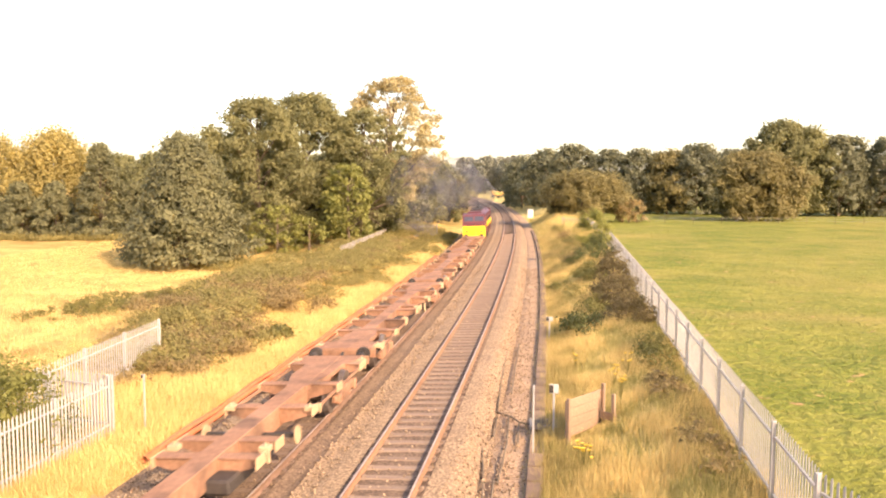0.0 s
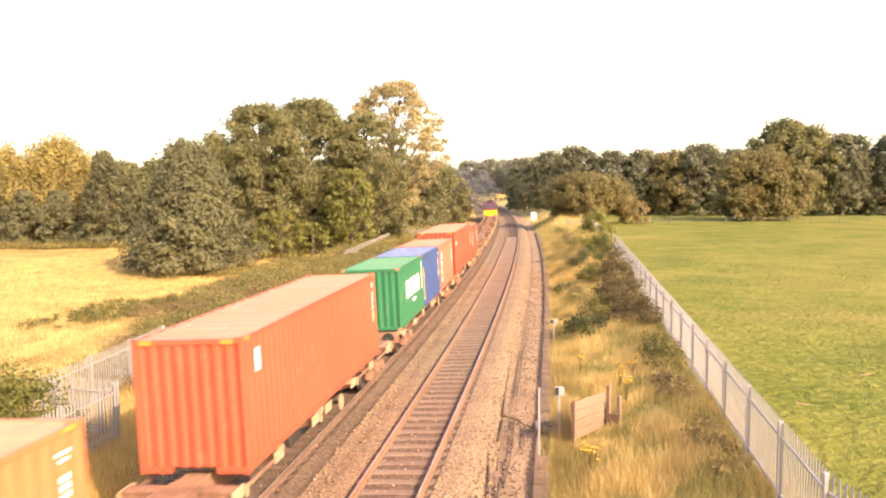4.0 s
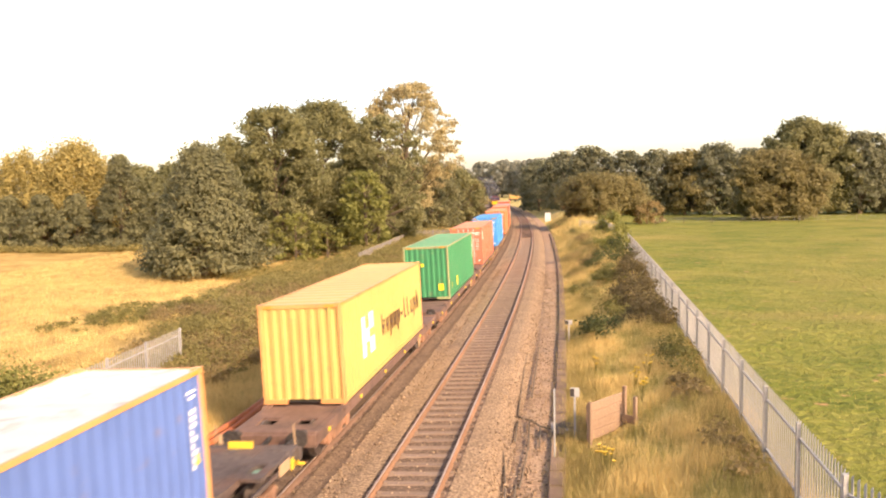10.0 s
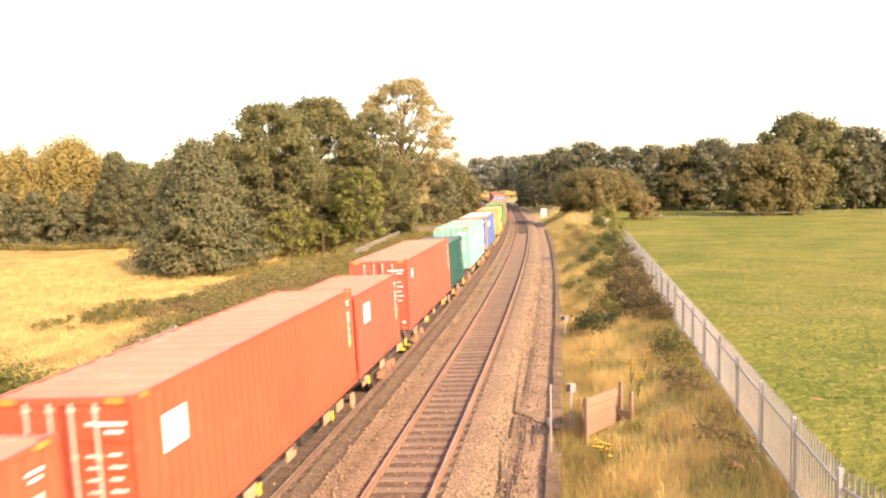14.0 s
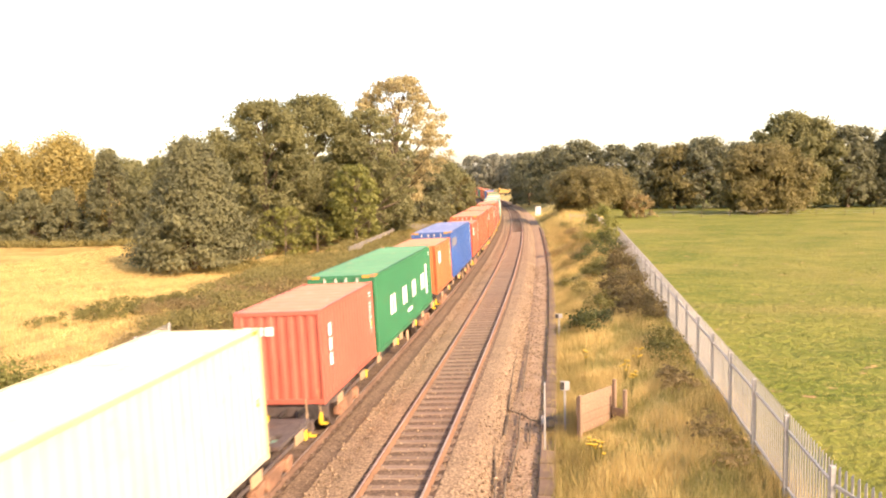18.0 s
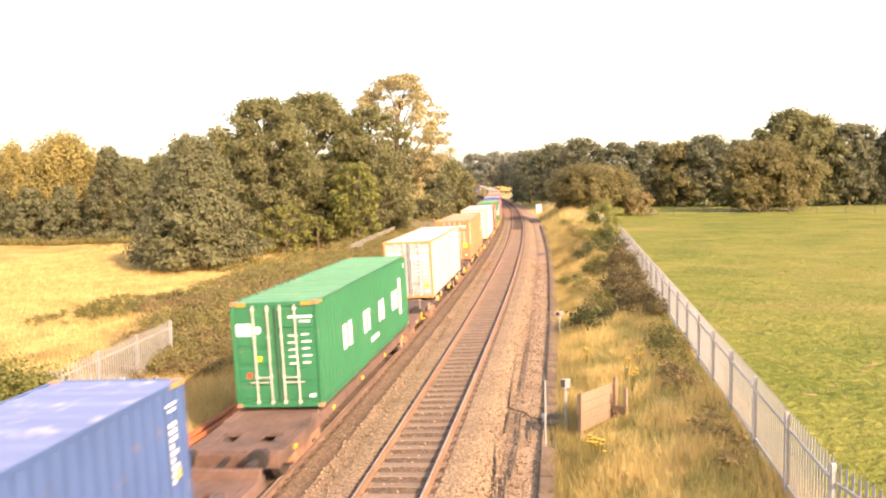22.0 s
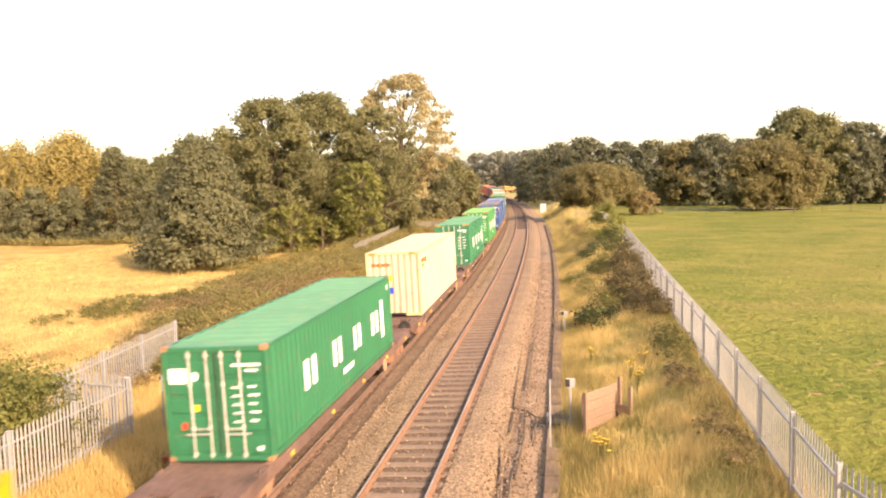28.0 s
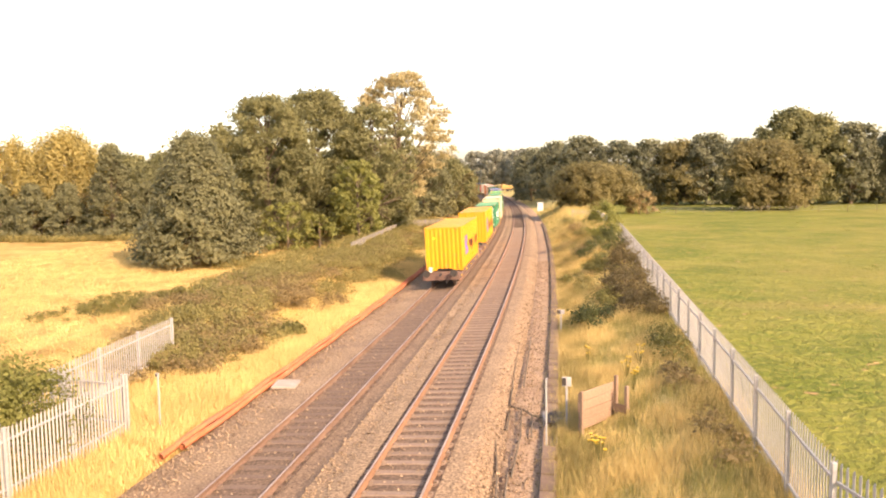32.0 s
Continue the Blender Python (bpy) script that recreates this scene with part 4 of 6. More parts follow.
        for (u0, y0), (u1, y1) in zip(pts[:-1], pts[1:]):
            a, e = on_line([y0], u0, -0.06)[0], on_line([y1], u1, -0.06)[0]
            tube(bm, a, e, 0.03, 6)
        part("cable", bm, M["bark"], t)
    # cabinet by the curve
    t = thing("location_cabinet", "white lineside equipment cabinet on legs", "cabinet", m=at(-0.1, 156.0, 5, -0.1))
    part("body", boxed(-0.55, 0.55, -0.4, 0.4, 0.1, 1.75, 0.03), M["white_paint"], t)
    part("roof", boxed(-0.62, 0.62, -0.47, 0.47, 1.75, 1.85, 0.02), M["white_paint"], t)
    part("plinth", boxed(-0.5, 0.5, -0.35, 0.35, -0.5, 0.1), M["concrete"], t)
    # works plant far beyond the curve
    M["ochre"] = material("dusty_ochre_paint", (0.34, 0.19, 0.06), (0.45, 0.27, 0.09), 0.7)
    t = thing("works_vehicle", "distant ochre and pale grey works vehicle beside the line", "vehicle", m=pose(-19.6, 316.0, float(land(-19.6, 316.0)), 0, 0, 12))
    part("body", boxed(-3.6, 1.0, -1.2, 1.2, 0.9, 1.9, 0.1), M["ochre"], t)
    part("cab", boxed(1.1, 3.6, -1.2, 1.2, 0.9, 2.7, 0.2), M["concrete"], t, "pale cab")
    part("chassis", boxed(-3.6, 3.6, -1.0, 1.0, 0.5, 0.9), M["grime"], t)
    arm = boxed(-3.4, -0.6, -0.25, 0.25, 1.9, 2.3, 0.05)
    box(arm, -3.6, -3.2, -0.3, 0.3, 1.9, 3.0, 0.05)
    part("arm", arm, M["ochre"], t)
    for x in (-3.4, -1.2, 2.8):
        for sy in (-1.15, 0.85):
            w = bmesh.new()
            tube(w, (x, sy, 0.45), (x, sy + 0.3, 0.45), 0.48, 14)
            part("wheel", w, M["grime"], t)
    # stock fence along the wood
    f = thing("stock_fence", "low wooden post and wire fence along the wood", "fence")
    pts = [(17.5 + 4.2 * i, 124.0 + 0.55 * i) for i in range(20)]
    for x, y in pts:
        part("post", boxed(-0.035, 0.035, -0.035, 0.035, -0.3, 1.0, 0.01), M["bark"], f).matrix_basis = at(x, y)
    for z in (0.4, 0.7, 0.95):
        bm = bmesh.new()
        for (xa, ya), (xb, yb) in zip(pts[:-1], pts[1:]):
            tube(bm, (xa, ya, float(land(xa, ya)) + z), (xb, yb, float(land(xb, yb)) + z), 0.008, 4)
        tagged(part("wire", bm, M["galv"], f), kind="stuff")
    # ragwort
    rs = random.Random(3)
    for i, (x, y) in enumerate(((8.0, 19.4), (8.1, 19.0), (9.2, 24.3), (9.6, 27.2), (9.1, 26.0), (7.9, 29.5))):
        t = thing("ragwort", "yellow-flowered ragwort plant in rough grass", "wild flower", "ragwort plants", m=at(x, y))
        bm = bmesh.new()
        fl = bmesh.new()
        for k in range(7):
            e = Vector((rs.uniform(-0.16, 0.16), rs.uniform(-0.16, 0.16), rs.uniform(0.45, 0.75)))
            tube(bm, (0, 0, -0.05), e, 0.008, 4)
            bmesh.ops.create_cone(fl, cap_ends=True, segments=7, radius1=0.02, radius2=0.055, depth=0.04, matrix=Matrix.Translation(e))
        tagged(part("stem", bm, LEAF["ivy"], t), kind="stuff")
        tagged(part("blossom", fl, M["yellow_paint"], t, "bright yellow blossom"), kind="stuff")


build_lineside()


# ------------------------------------------------------------- the train: paint
def paint(name, low, dirt=(0.25, 0.17, 0.11), amount=0.06, rough=0.42):
    return material(name, tuple(c * 0.88 for c in low), tuple(min(1, c * 1.08) for c in low), rough, grain=1.4, wide=0.25, dirt=dirt, dirt_scale=2.6, dirt_amount=amount * 0.7, spec=0.5)


P = {
    "red": paint("red_container_paint", (0.54, 0.078, 0.038)), "scarlet": paint("chalky_red_container_paint", (0.55, 0.098, 0.048)), "brick": paint("brick_red_container_paint", (0.53, 0.1, 0.062)),
    "orange": paint("orange_container_paint", (0.52, 0.17, 0.07)), "peach": paint("faded_orange_container_paint", (0.55, 0.19, 0.083)),
    "blue": paint("navy_container_paint", (0.042, 0.082, 0.2)), "sky": paint("sky_blue_container_paint", (0.038, 0.25, 0.55)),
    "green": paint("emerald_container_paint", (0.022, 0.165, 0.072)), "mid_green": paint("green_container_paint", (0.035, 0.215, 0.09)),
    "light_green": paint("grass_green_container_paint", (0.05, 0.24, 0.07)), "teal": paint("dark_teal_container_paint", (0.009, 0.08, 0.064)),
    "mint": paint("mint_container_paint", (0.19, 0.43, 0.37)), "yellow": paint("pale_yellow_container_paint", (0.50, 0.365, 0.115)),
    "amber": paint("amber_container_paint", (0.6, 0.27, 0.012)), "cobalt": paint("faded_cobalt_container_paint", (0.085, 0.15, 0.36)),
    "white": paint("white_container_paint", (0.50, 0.47, 0.39)), "cream": paint("cream_container_paint", (0.52, 0.46, 0.31)),
    "grey": paint("dirty_white_container_paint", (0.37, 0.36, 0.345), amount=0.3), "pink": paint("faded_red_container_paint", (0.45, 0.115, 0.075)),
    "coral": paint("faded_coral_container_paint", (0.52, 0.15, 0.085)), "tangerine": paint("burnt_orange_container_paint", (0.48, 0.135, 0.05)), "lime_roof": paint("pale_lime_roof", (0.2, 0.42, 0.11), rough=0.75),
    "royal": paint("blue_container_paint", (0.03, 0.09, 0.27)), "indigo": paint("blue_grey_container_paint", (0.055, 0.1, 0.22)),
    # roof paints, paler than the sides they cover
    "grey_roof": paint("grey_roof_paint", (0.17, 0.17, 0.19), amount=0.3, rough=0.75), "white_roof": paint("off_white_roof", (0.50, 0.49, 0.47), amount=0.25, rough=0.75),
    "rust_roof": paint("sun_bleached_red_roof", (0.54, 0.25, 0.145), (0.54, 0.36, 0.28), 0.22, rough=0.75), "tan_roof": paint("pale_orange_roof", (0.52, 0.275, 0.15), amount=0.2, rough=0.75),
    # green_roof: the sky's glancing sheen is mixed into the paint colour
    "mint_roof": paint("pale_mint_roof", (0.27, 0.40, 0.32), amount=0.2, rough=0.75), "green_roof": paint("sky_sheen_green_roof", (0.11, 0.30, 0.145), (0.3, 0.28, 0.15), 0.3, rough=0.75),
    # teal_roof: bleached teal, with a grey sheen also coloured in
    "teal_roof": paint("bleached_sheen_teal_roof", (0.11, 0.175, 0.155), amount=0.2, rough=0.75), "blue_roof": paint("pale_blue_roof", (0.17, 0.21, 0.36), (0.5, 0.5, 0.5), 0.35, rough=0.75),
    "ink": paint("dark_brown_lettering", (0.10, 0.045, 0.035)), "mark_white": paint("white_marking", (0.85, 0.85, 0.80), amount=0.02),
    "mark_blue": paint("blue_marking", (0.04, 0.07, 0.55), amount=0.02), "mark_orange": paint("orange_marking", (0.75, 0.16, 0.03), amount=0.02),
    "mark_yellow": paint("yellow_marking", (0.85, 0.60, 0.04), amount=0.02), "name_maroon": paint("dark_red_lettering", (0.12, 0.022, 0.02), amount=0.02), "mark_red": paint("red_marking", (0.6, 0.06, 0.03), amount=0.02),
    "rust_edge": paint("rusted_edge_paint", (0.40, 0.20, 0.10), amount=0.3), "orange_edge": paint("orange_edge_paint", (0.62, 0.28, 0.10), amount=0.2),
    "olive_edge": paint("weathered_green_edge", (0.30, 0.30, 0.14), amount=0.3),
    "pale_edge": paint("cream_edge_paint", (0.56, 0.46, 0.24), amount=0.15),
    "hazard": paint("faded_warning_yellow", (0.5, 0.27, 0.05), (0.2, 0.12, 0.05), 0.2),
    "steel": paint("galvanised_lock_rod", (0.56, 0.51, 0.44), amount=0.1), "maroon": paint("maroon_loco_paint", (0.095, 0.022, 0.024)),
    "loco_yellow": paint("yellow_loco_paint", (0.80, 0.47, 0.02)),
}


def corrugated(n, length, depth, flat=0.36):
    """Points (along, out) of a trapezoid wave."""
    out = []
    step = length / n
    for i in range(n):
        a = i * step
        out += [(a, 0.0), (a + step * flat, 0.0), (a + step * 0.5, -depth), (a + step * (0.5 + flat), -depth)]
    out.append((length, 0.0))
    return out


def wall_sheet(points, place, z0, z1):
    """A corrugated sheet with thickness: place(along, out, z) gives the point."""
    bm = bmesh.new()
    rows = []
    for z in (z0, z1):
        rows.append([bm.verts.new(place(a, o, z)) for a, o in points])
    for i in range(len(points) - 1):
        bm.faces.new((rows[0][i], rows[0][i + 1], rows[1][i + 1], rows[1][i]))
    back = []
    for z in (z0, z1):
        back.append([bm.verts.new(place(a, -0.05, z)) for a in (points[0][0], points[-1][0])])
    bm.faces.new((back[0][1], back[0][0], back[1][0], back[1][1]))
    return bm


def disc(centre, size, axis):
    """A flat round plate of the given size, its face turned about the axis."""
    bm = bmesh.new()
    m = Matrix.Translation(centre) @ Matrix.Diagonal((*size, 1)) @ Matrix.Rotation(math.pi / 2, 4, axis)
    bmesh.ops.create_cone(bm, cap_ends=True, segments=20, radius1=0.5, radius2=0.5, depth=1, matrix=m)
    bmesh.ops.recalc_face_normals(bm, faces=bm.faces)
    return bm


def container(label, length, height, colour, roof=None, doors=True, marks=(), rear_marks=(), posts=None):
    """An ISO container; its rear end faces -y, base at z 0, centred on x and y."""
    c = P[colour]
    pc = P[posts] if posts else c
    t = thing("container", label, "container", "containers on the train")
    w, h, l2 = 1.219, height, length / 2
    n = 36 if length > 8 else 18
    for sgn in (-1, 1):
        bm = wall_sheet(corrugated(n, length - 0.3, 0.022), lambda a, o, z: Vector((sgn * (w - 0.012 + o), -l2 + 0.15 + a, z)), 0.15, h - 0.09)
        part("side_wall", bm, c, t)
        part("top_rail", boxed(*sorted((sgn * (w - 0.06), sgn * w)), -l2 + 0.17, l2 - 0.17, h - 0.10, h - 0.02), pc, t)
        part("bottom_rail", boxed(*sorted((sgn * (w - 0.06), sgn * w)), -l2 + 0.17, l2 - 0.17, 0.03, 0.16), c, t)
    bm = wall_sheet(corrugated(max(8, n // 2), length - 0.2, 0.02, 0.38), lambda a, o, z: Vector((z, -l2 + 0.1 + a, h - 0.03 + o)), -w + 0.05, w - 0.05)
    part("roof", bm, P[roof] if roof else c, t, "" if not roof else "paler roof")
    part("floor", boxed(-w + 0.06, w - 0.06, -l2 + 0.1, l2 - 0.1, 0.05, 0.14), M["grime"], t)
    for sx in (-1, 1):
        for sy in (-1, 1):
            part("corner_post", boxed(*sorted((sx * (w - 0.09), sx * (w + 0.002))), *sorted((sy * (l2 - 0.16), sy * l2)), 0.11, h - 0.11, 0.012), pc, t)
            for z in (0.0, h - 0.118):
                part("corner_casting", boxed(*sorted((sx * (w - 0.16), sx * (w + 0.005))), *sorted((sy * (l2 - 0.178), sy * (l2 + 0.004))), z, z + 0.118, 0.012), P["rust_edge"] if colour in ("sky", "blue", "indigo", "royal", "green", "light_green", "mint") else pc, t)
    for y0, y1 in ((-l2, -l2 + 0.1), (l2 - 0.1, l2)):
        part("header", boxed(-w + 0.09, w - 0.09, y0, y1, h - 0.13, h - 0.02), pc, t)
        for xa, xb in ((-w + 0.09, w - 0.09),) if doors or h < 2.7 else ((-w + 0.09, -0.5), (0.5, w - 0.09)):
            part("sill", boxed(xa, xb, y0, y1, 0.02, 0.15), pc, t)
    if h > 2.7:
        for sx in (-1, 1):
            for sy in (-1, 1):
                part("warning_stripe", boxed(*sorted((sx * (w - 0.02), sx * (w + 0.004))), *sorted((sy * (l2 - 0.45), sy * (l2 - 0.19))), h - 0.098, h - 0.022), P["hazard"], t, "yellow height warning stripe")
            part("warning_stripe", boxed(*sorted((sx * (w - 0.45), sx * (w - 0.17))), -l2 - 0.005, -l2 + 0.02, h - 0.128, h - 0.022), P["hazard"], t, "yellow height warning stripe")
    ends = [l2] if doors else [l2, -l2]
    for ye in ends:
        s = 1 if ye > 0 else -1
        bm = wall_sheet(corrugated(8, 2 * w - 0.18, 0.045), lambda a, o, z: Vector((-w + 0.09 + a, ye - s * 0.02 + s * o, z)), 0.15, h - 0.13)
        part("end_wall", bm, c, t)
    if doors:
        for sx in (-1, 1):
            x0, x1 = sorted((sx * 0.012, sx * (w - 0.095)))
            bm = boxed(x0, x1, -l2 + 0.03, -l2 + 0.07, 0.16, h - 0.14)
            d = part("door", bm, c, t)
            for k in range(5):
                z = 0.26 + k * (h - 0.5) / 5
                part("door_panel", boxed(x0 + 0.05, x1 - 0.05, -l2 + 0.002, -l2 + 0.031, z, z + (h - 0.5) / 5 * 0.72, 0.02), c, d)
            for fx in (0.16, 0.52):
                x = sx * (w - 0.095) * fx
                rod = tubed((x, -l2 - 0.02, 0.1), (x, -l2 - 0.02, h - 0.1), 0.023, 6)
                for z in (0.13, h * 0.29, h * 0.66, h - 0.24):
                    box(rod, x - 0.042, x + 0.042, -l2 - 0.042, -l2 + 0.02, z, z + 0.06)
                part("lock_rod", rod, P["steel"], d, "galvanised locking bar")
            for dz in (0.24, 0.285):
                part("handle", boxed(*sorted((sx * 0.17 * w, sx * (0.62 if dz < 0.26 else 0.5) * w)), -l2 - 0.06, -l2 - 0.035, h * dz, h * dz + 0.026), P["steel"], d)
            part("gasket", boxed(*sorted((sx * 0.002, sx * 0.014)), -l2 + 0.008, -l2 + 0.035, 0.17, h - 0.15), M["grime"], d, "dark rubber seal")
    # markings on the right side: (name, colour, distance from the front, width, bottom, height)
    for name, col, a, wd, z, hh in marks:
        if name == "round_badge":
            part(name, disc((w - 0.001, l2 - a - wd / 2, z + hh / 2), (0.008, wd, hh), 'Y'), P[col], t)
            continue
        part(name, boxed(w - 0.005, w + 0.003, l2 - a - wd, l2 - a, z, z + hh), P[col], t)
    for name, col, x, wd, z, hh in rear_marks:
        if name == "round_badge":
            part(name, disc((x + wd / 2, -l2 + 0.003, z + hh / 2), (wd, 0.018, hh), 'X'), P[col], t)
            continue
        part(name, boxed(x, x + wd, -l2 - 0.006, -l2 + 0.012, z, z + hh), P[col], t)
    return t


def codes(h):
    """The unreadable registration lines at the front end of a side, as two columns of small bars."""
    rows = [("marking_bar", "mark_white", 0.35 + 0.04 * i, 0.3 - 0.1 * i, h - 0.36 - 0.1 * i, 0.05) for i in range(2)]
    rows += [("marking_bar", "mark_white", 0.40 + 0.13 * (i % 2), 0.07, h - 0.72 - 0.12 * (i // 2), 0.085) for i in range(18) if i not in (6, 10, 16)]
    return rows + [("warning_patch", "mark_yellow", 0.36, 0.14, h * 0.44, 0.16)]


def door_codes(h):
    """The unreadable data lines of a door: a heading and two columns of bars."""
    rows = [("marking_bar", "mark_white", 0.40, 0.66, h - 0.46, 0.06), ("marking_bar", "mark_white", 0.70, 0.3, h - 0.58, 0.05)]
    for i in range(5):
        rows += [("marking_bar", "mark_white", 0.36, 0.2, h - 0.95 - 0.19 * i, 0.035), ("marking_bar", "mark_white", 0.74, 0.2 + 0.06 * (i % 2), h - 0.93 - 0.19 * i, 0.04)]
    return rows + [("marking_bar", "mark_white", 0.86, 0.16, h * 0.1, 0.08), ("warning_patch", "mark_yellow", -0.55, 0.14, h * 0.44, 0.14)]


def fourblock_marks(h):
    """The big four-part ship-line name as plain paired bars, with its upright and its dash."""
    out, z = [], h * 0.36
    for a, wide, tall in ((8.9, 0.96, 0.74), (6.55, 0.84, 0.72), (4.4, 0.84, 0.72), (2.1, 0.92, 0.72)):
        out += [("name_block", "mark_white", a, wide * 0.36, z, tall), ("name_block", "mark_white", a + wide * 0.62, wide * 0.38, z, tall)]
    return out + [("name_bar", "mark_white", 1.3, 0.42, h * 0.24, h * 0.49), ("name_bar", "mark_white", 5.4, 1.12, h * 0.20, 0.16)] + codes(h)[:2]


def longname_marks(h, ink, logo):
    out, z = [], h * 0.36
    for i, (lo, hi) in enumerate(((0, 0.42), (0, 0.3), (-0.12, 0.3), (0, 0.3), (-0.12, 0.3), (0.12, 0.18), (0, 0.44), (0, 0.44), (0, 0.3), (-0.12, 0.3), (0, 0.44))):
        a = 7.25 - i * 0.62
        out.append(("name_block", ink, a, 0.12, z + lo * 1.75, (hi - lo) * 1.75))
        if i not in (5, 6, 7):
            out.append(("name_block", ink, a - 0.28, 0.12, z, 0.52))
        if i != 5:
            out.append(("name_block", ink, a - 0.16, 0.18, z + (0.0 if i in (6, 7, 8) else 0.22), 0.11))
        else:
            out.append(("name_block", ink, a - 0.2, 0.3, z + 0.22, 0.11))
    return out + [("logo_block", logo, 9.55, 0.42, z - h * 0.08, h * 0.44), ("logo_block", logo, 8.5, 0.6, z + h * 0.19, 0.52), ("logo_block", logo, 9.1, 0.44, z + h * 0.07, 0.42), ("logo_block", logo, 8.45, 0.62, z - h * 0.08, 0.5)]


# ------------------------------------------------------------- the train: wagons
M["hatch"] = material("faded_green_plate", (0.13, 0.27, 0.20), (0.2, 0.36, 0.28), 0.7)


def bogie(parent, y):
    b = part("bogie", boxed(-1.0, 1.0, y - 0.35, y + 0.35, 0.42, 0.62, 0.03), M["grime"], parent)
    for sx in (-1, 1):
        fr = boxed(*sorted((sx * 0.93, sx * 1.07)), y - 1.25, y + 1.25, 0.38, 0.6, 0.03)
        box(fr, *sorted((sx * 0.92, sx * 1.1)), y - 0.42, y + 0.42, 0.26, 0.68, 0.04)
        for k in (-0.9, 0.9):
            box(fr, *sorted((sx * 0.95, sx * 1.14)), y + k - 0.15, y + k + 0.15, 0.3, 0.62, 0.04)
        part("side_frame", fr, M["rust"], b)
    for k in (-0.9, 0.9):
        ax = tubed((-0.7, y + k, 0.46), (0.7, y + k, 0.46), 0.07, 8)
        for sx in (-1, 1):
            tube(ax, (sx * 0.685, y + k, 0.46), (sx * 0.82, y + k, 0.46), 0.455, 20)
            tube(ax, (sx * 0.65, y + k, 0.46), (sx * 0.69, y + k, 0.46), 0.49, 20)
        part("wheelset", ax, M["tread"], b)


def buffers(t, y, s, mat):
    part("headstock", boxed(-1.2, 1.2, *sorted((y, y - s * 0.14)), 0.72, 1.02, 0.02), mat, t)
    for sx in (-1, 1):
        bm = tubed((sx * 0.87, y, 0.98), (sx * 0.87, y + s * 0.42, 0.98), 0.11, 10)
        tube(bm, (sx * 0.87, y + s * 0.42, 0.98), (sx * 0.87, y + s * 0.46, 0.98), 0.24, 16)
        part("buffer", bm, M["grime"], t)
    part("coupling", tubed((0, y, 0.9), (0, y + s * 0.5, 0.84), 0.06, 6), M["grime"], t)


def spigots(t, ys, top, mat):
    for y in ys:
        for sx in (-1, 1):
            bm = boxed(*sorted((sx * 0.98, sx * 1.24)), y - 0.14, y + 0.14, top - 0.16, top - 0.02, 0.015)
            tube(bm, (sx * 1.12, y, top - 0.02), (sx * 1.12, y, top + 0.05), 0.045, 6, 0.025)
            part("container_spigot", bm, mat, t)


def pierced(xs, ys, holes, z0, z1):
    """A plate of cells with some cells cut right through."""
    bm = bmesh.new()
    v = {(i, j, k): bm.verts.new((x, y, z)) for i, x in enumerate(xs) for j, y in enumerate(ys) for k, z in enumerate((z0, z1))}
    solid = {(i, j) for i in range(len(xs) - 1) for j in range(len(ys) - 1)} - holes
    for i, j in solid:
        ring = [(i, j), (i + 1, j), (i + 1, j + 1), (i, j + 1)]
        bm.faces.new([v[p + (1,)] for p in ring])
        bm.faces.new([v[p + (0,)] for p in ring[::-1]])
        for k, (di, dj) in enumerate(((0, -1), (1, 0), (0, 1), (-1, 0))):
            if (i + di, j + dj) not in solid:
                p, q = ring[k], ring[(k + 1) % 4]
                bm.faces.new([v[p + (0,)], v[q + (0,)], v[q + (1,)], v[p + (1,)]])
    return bm


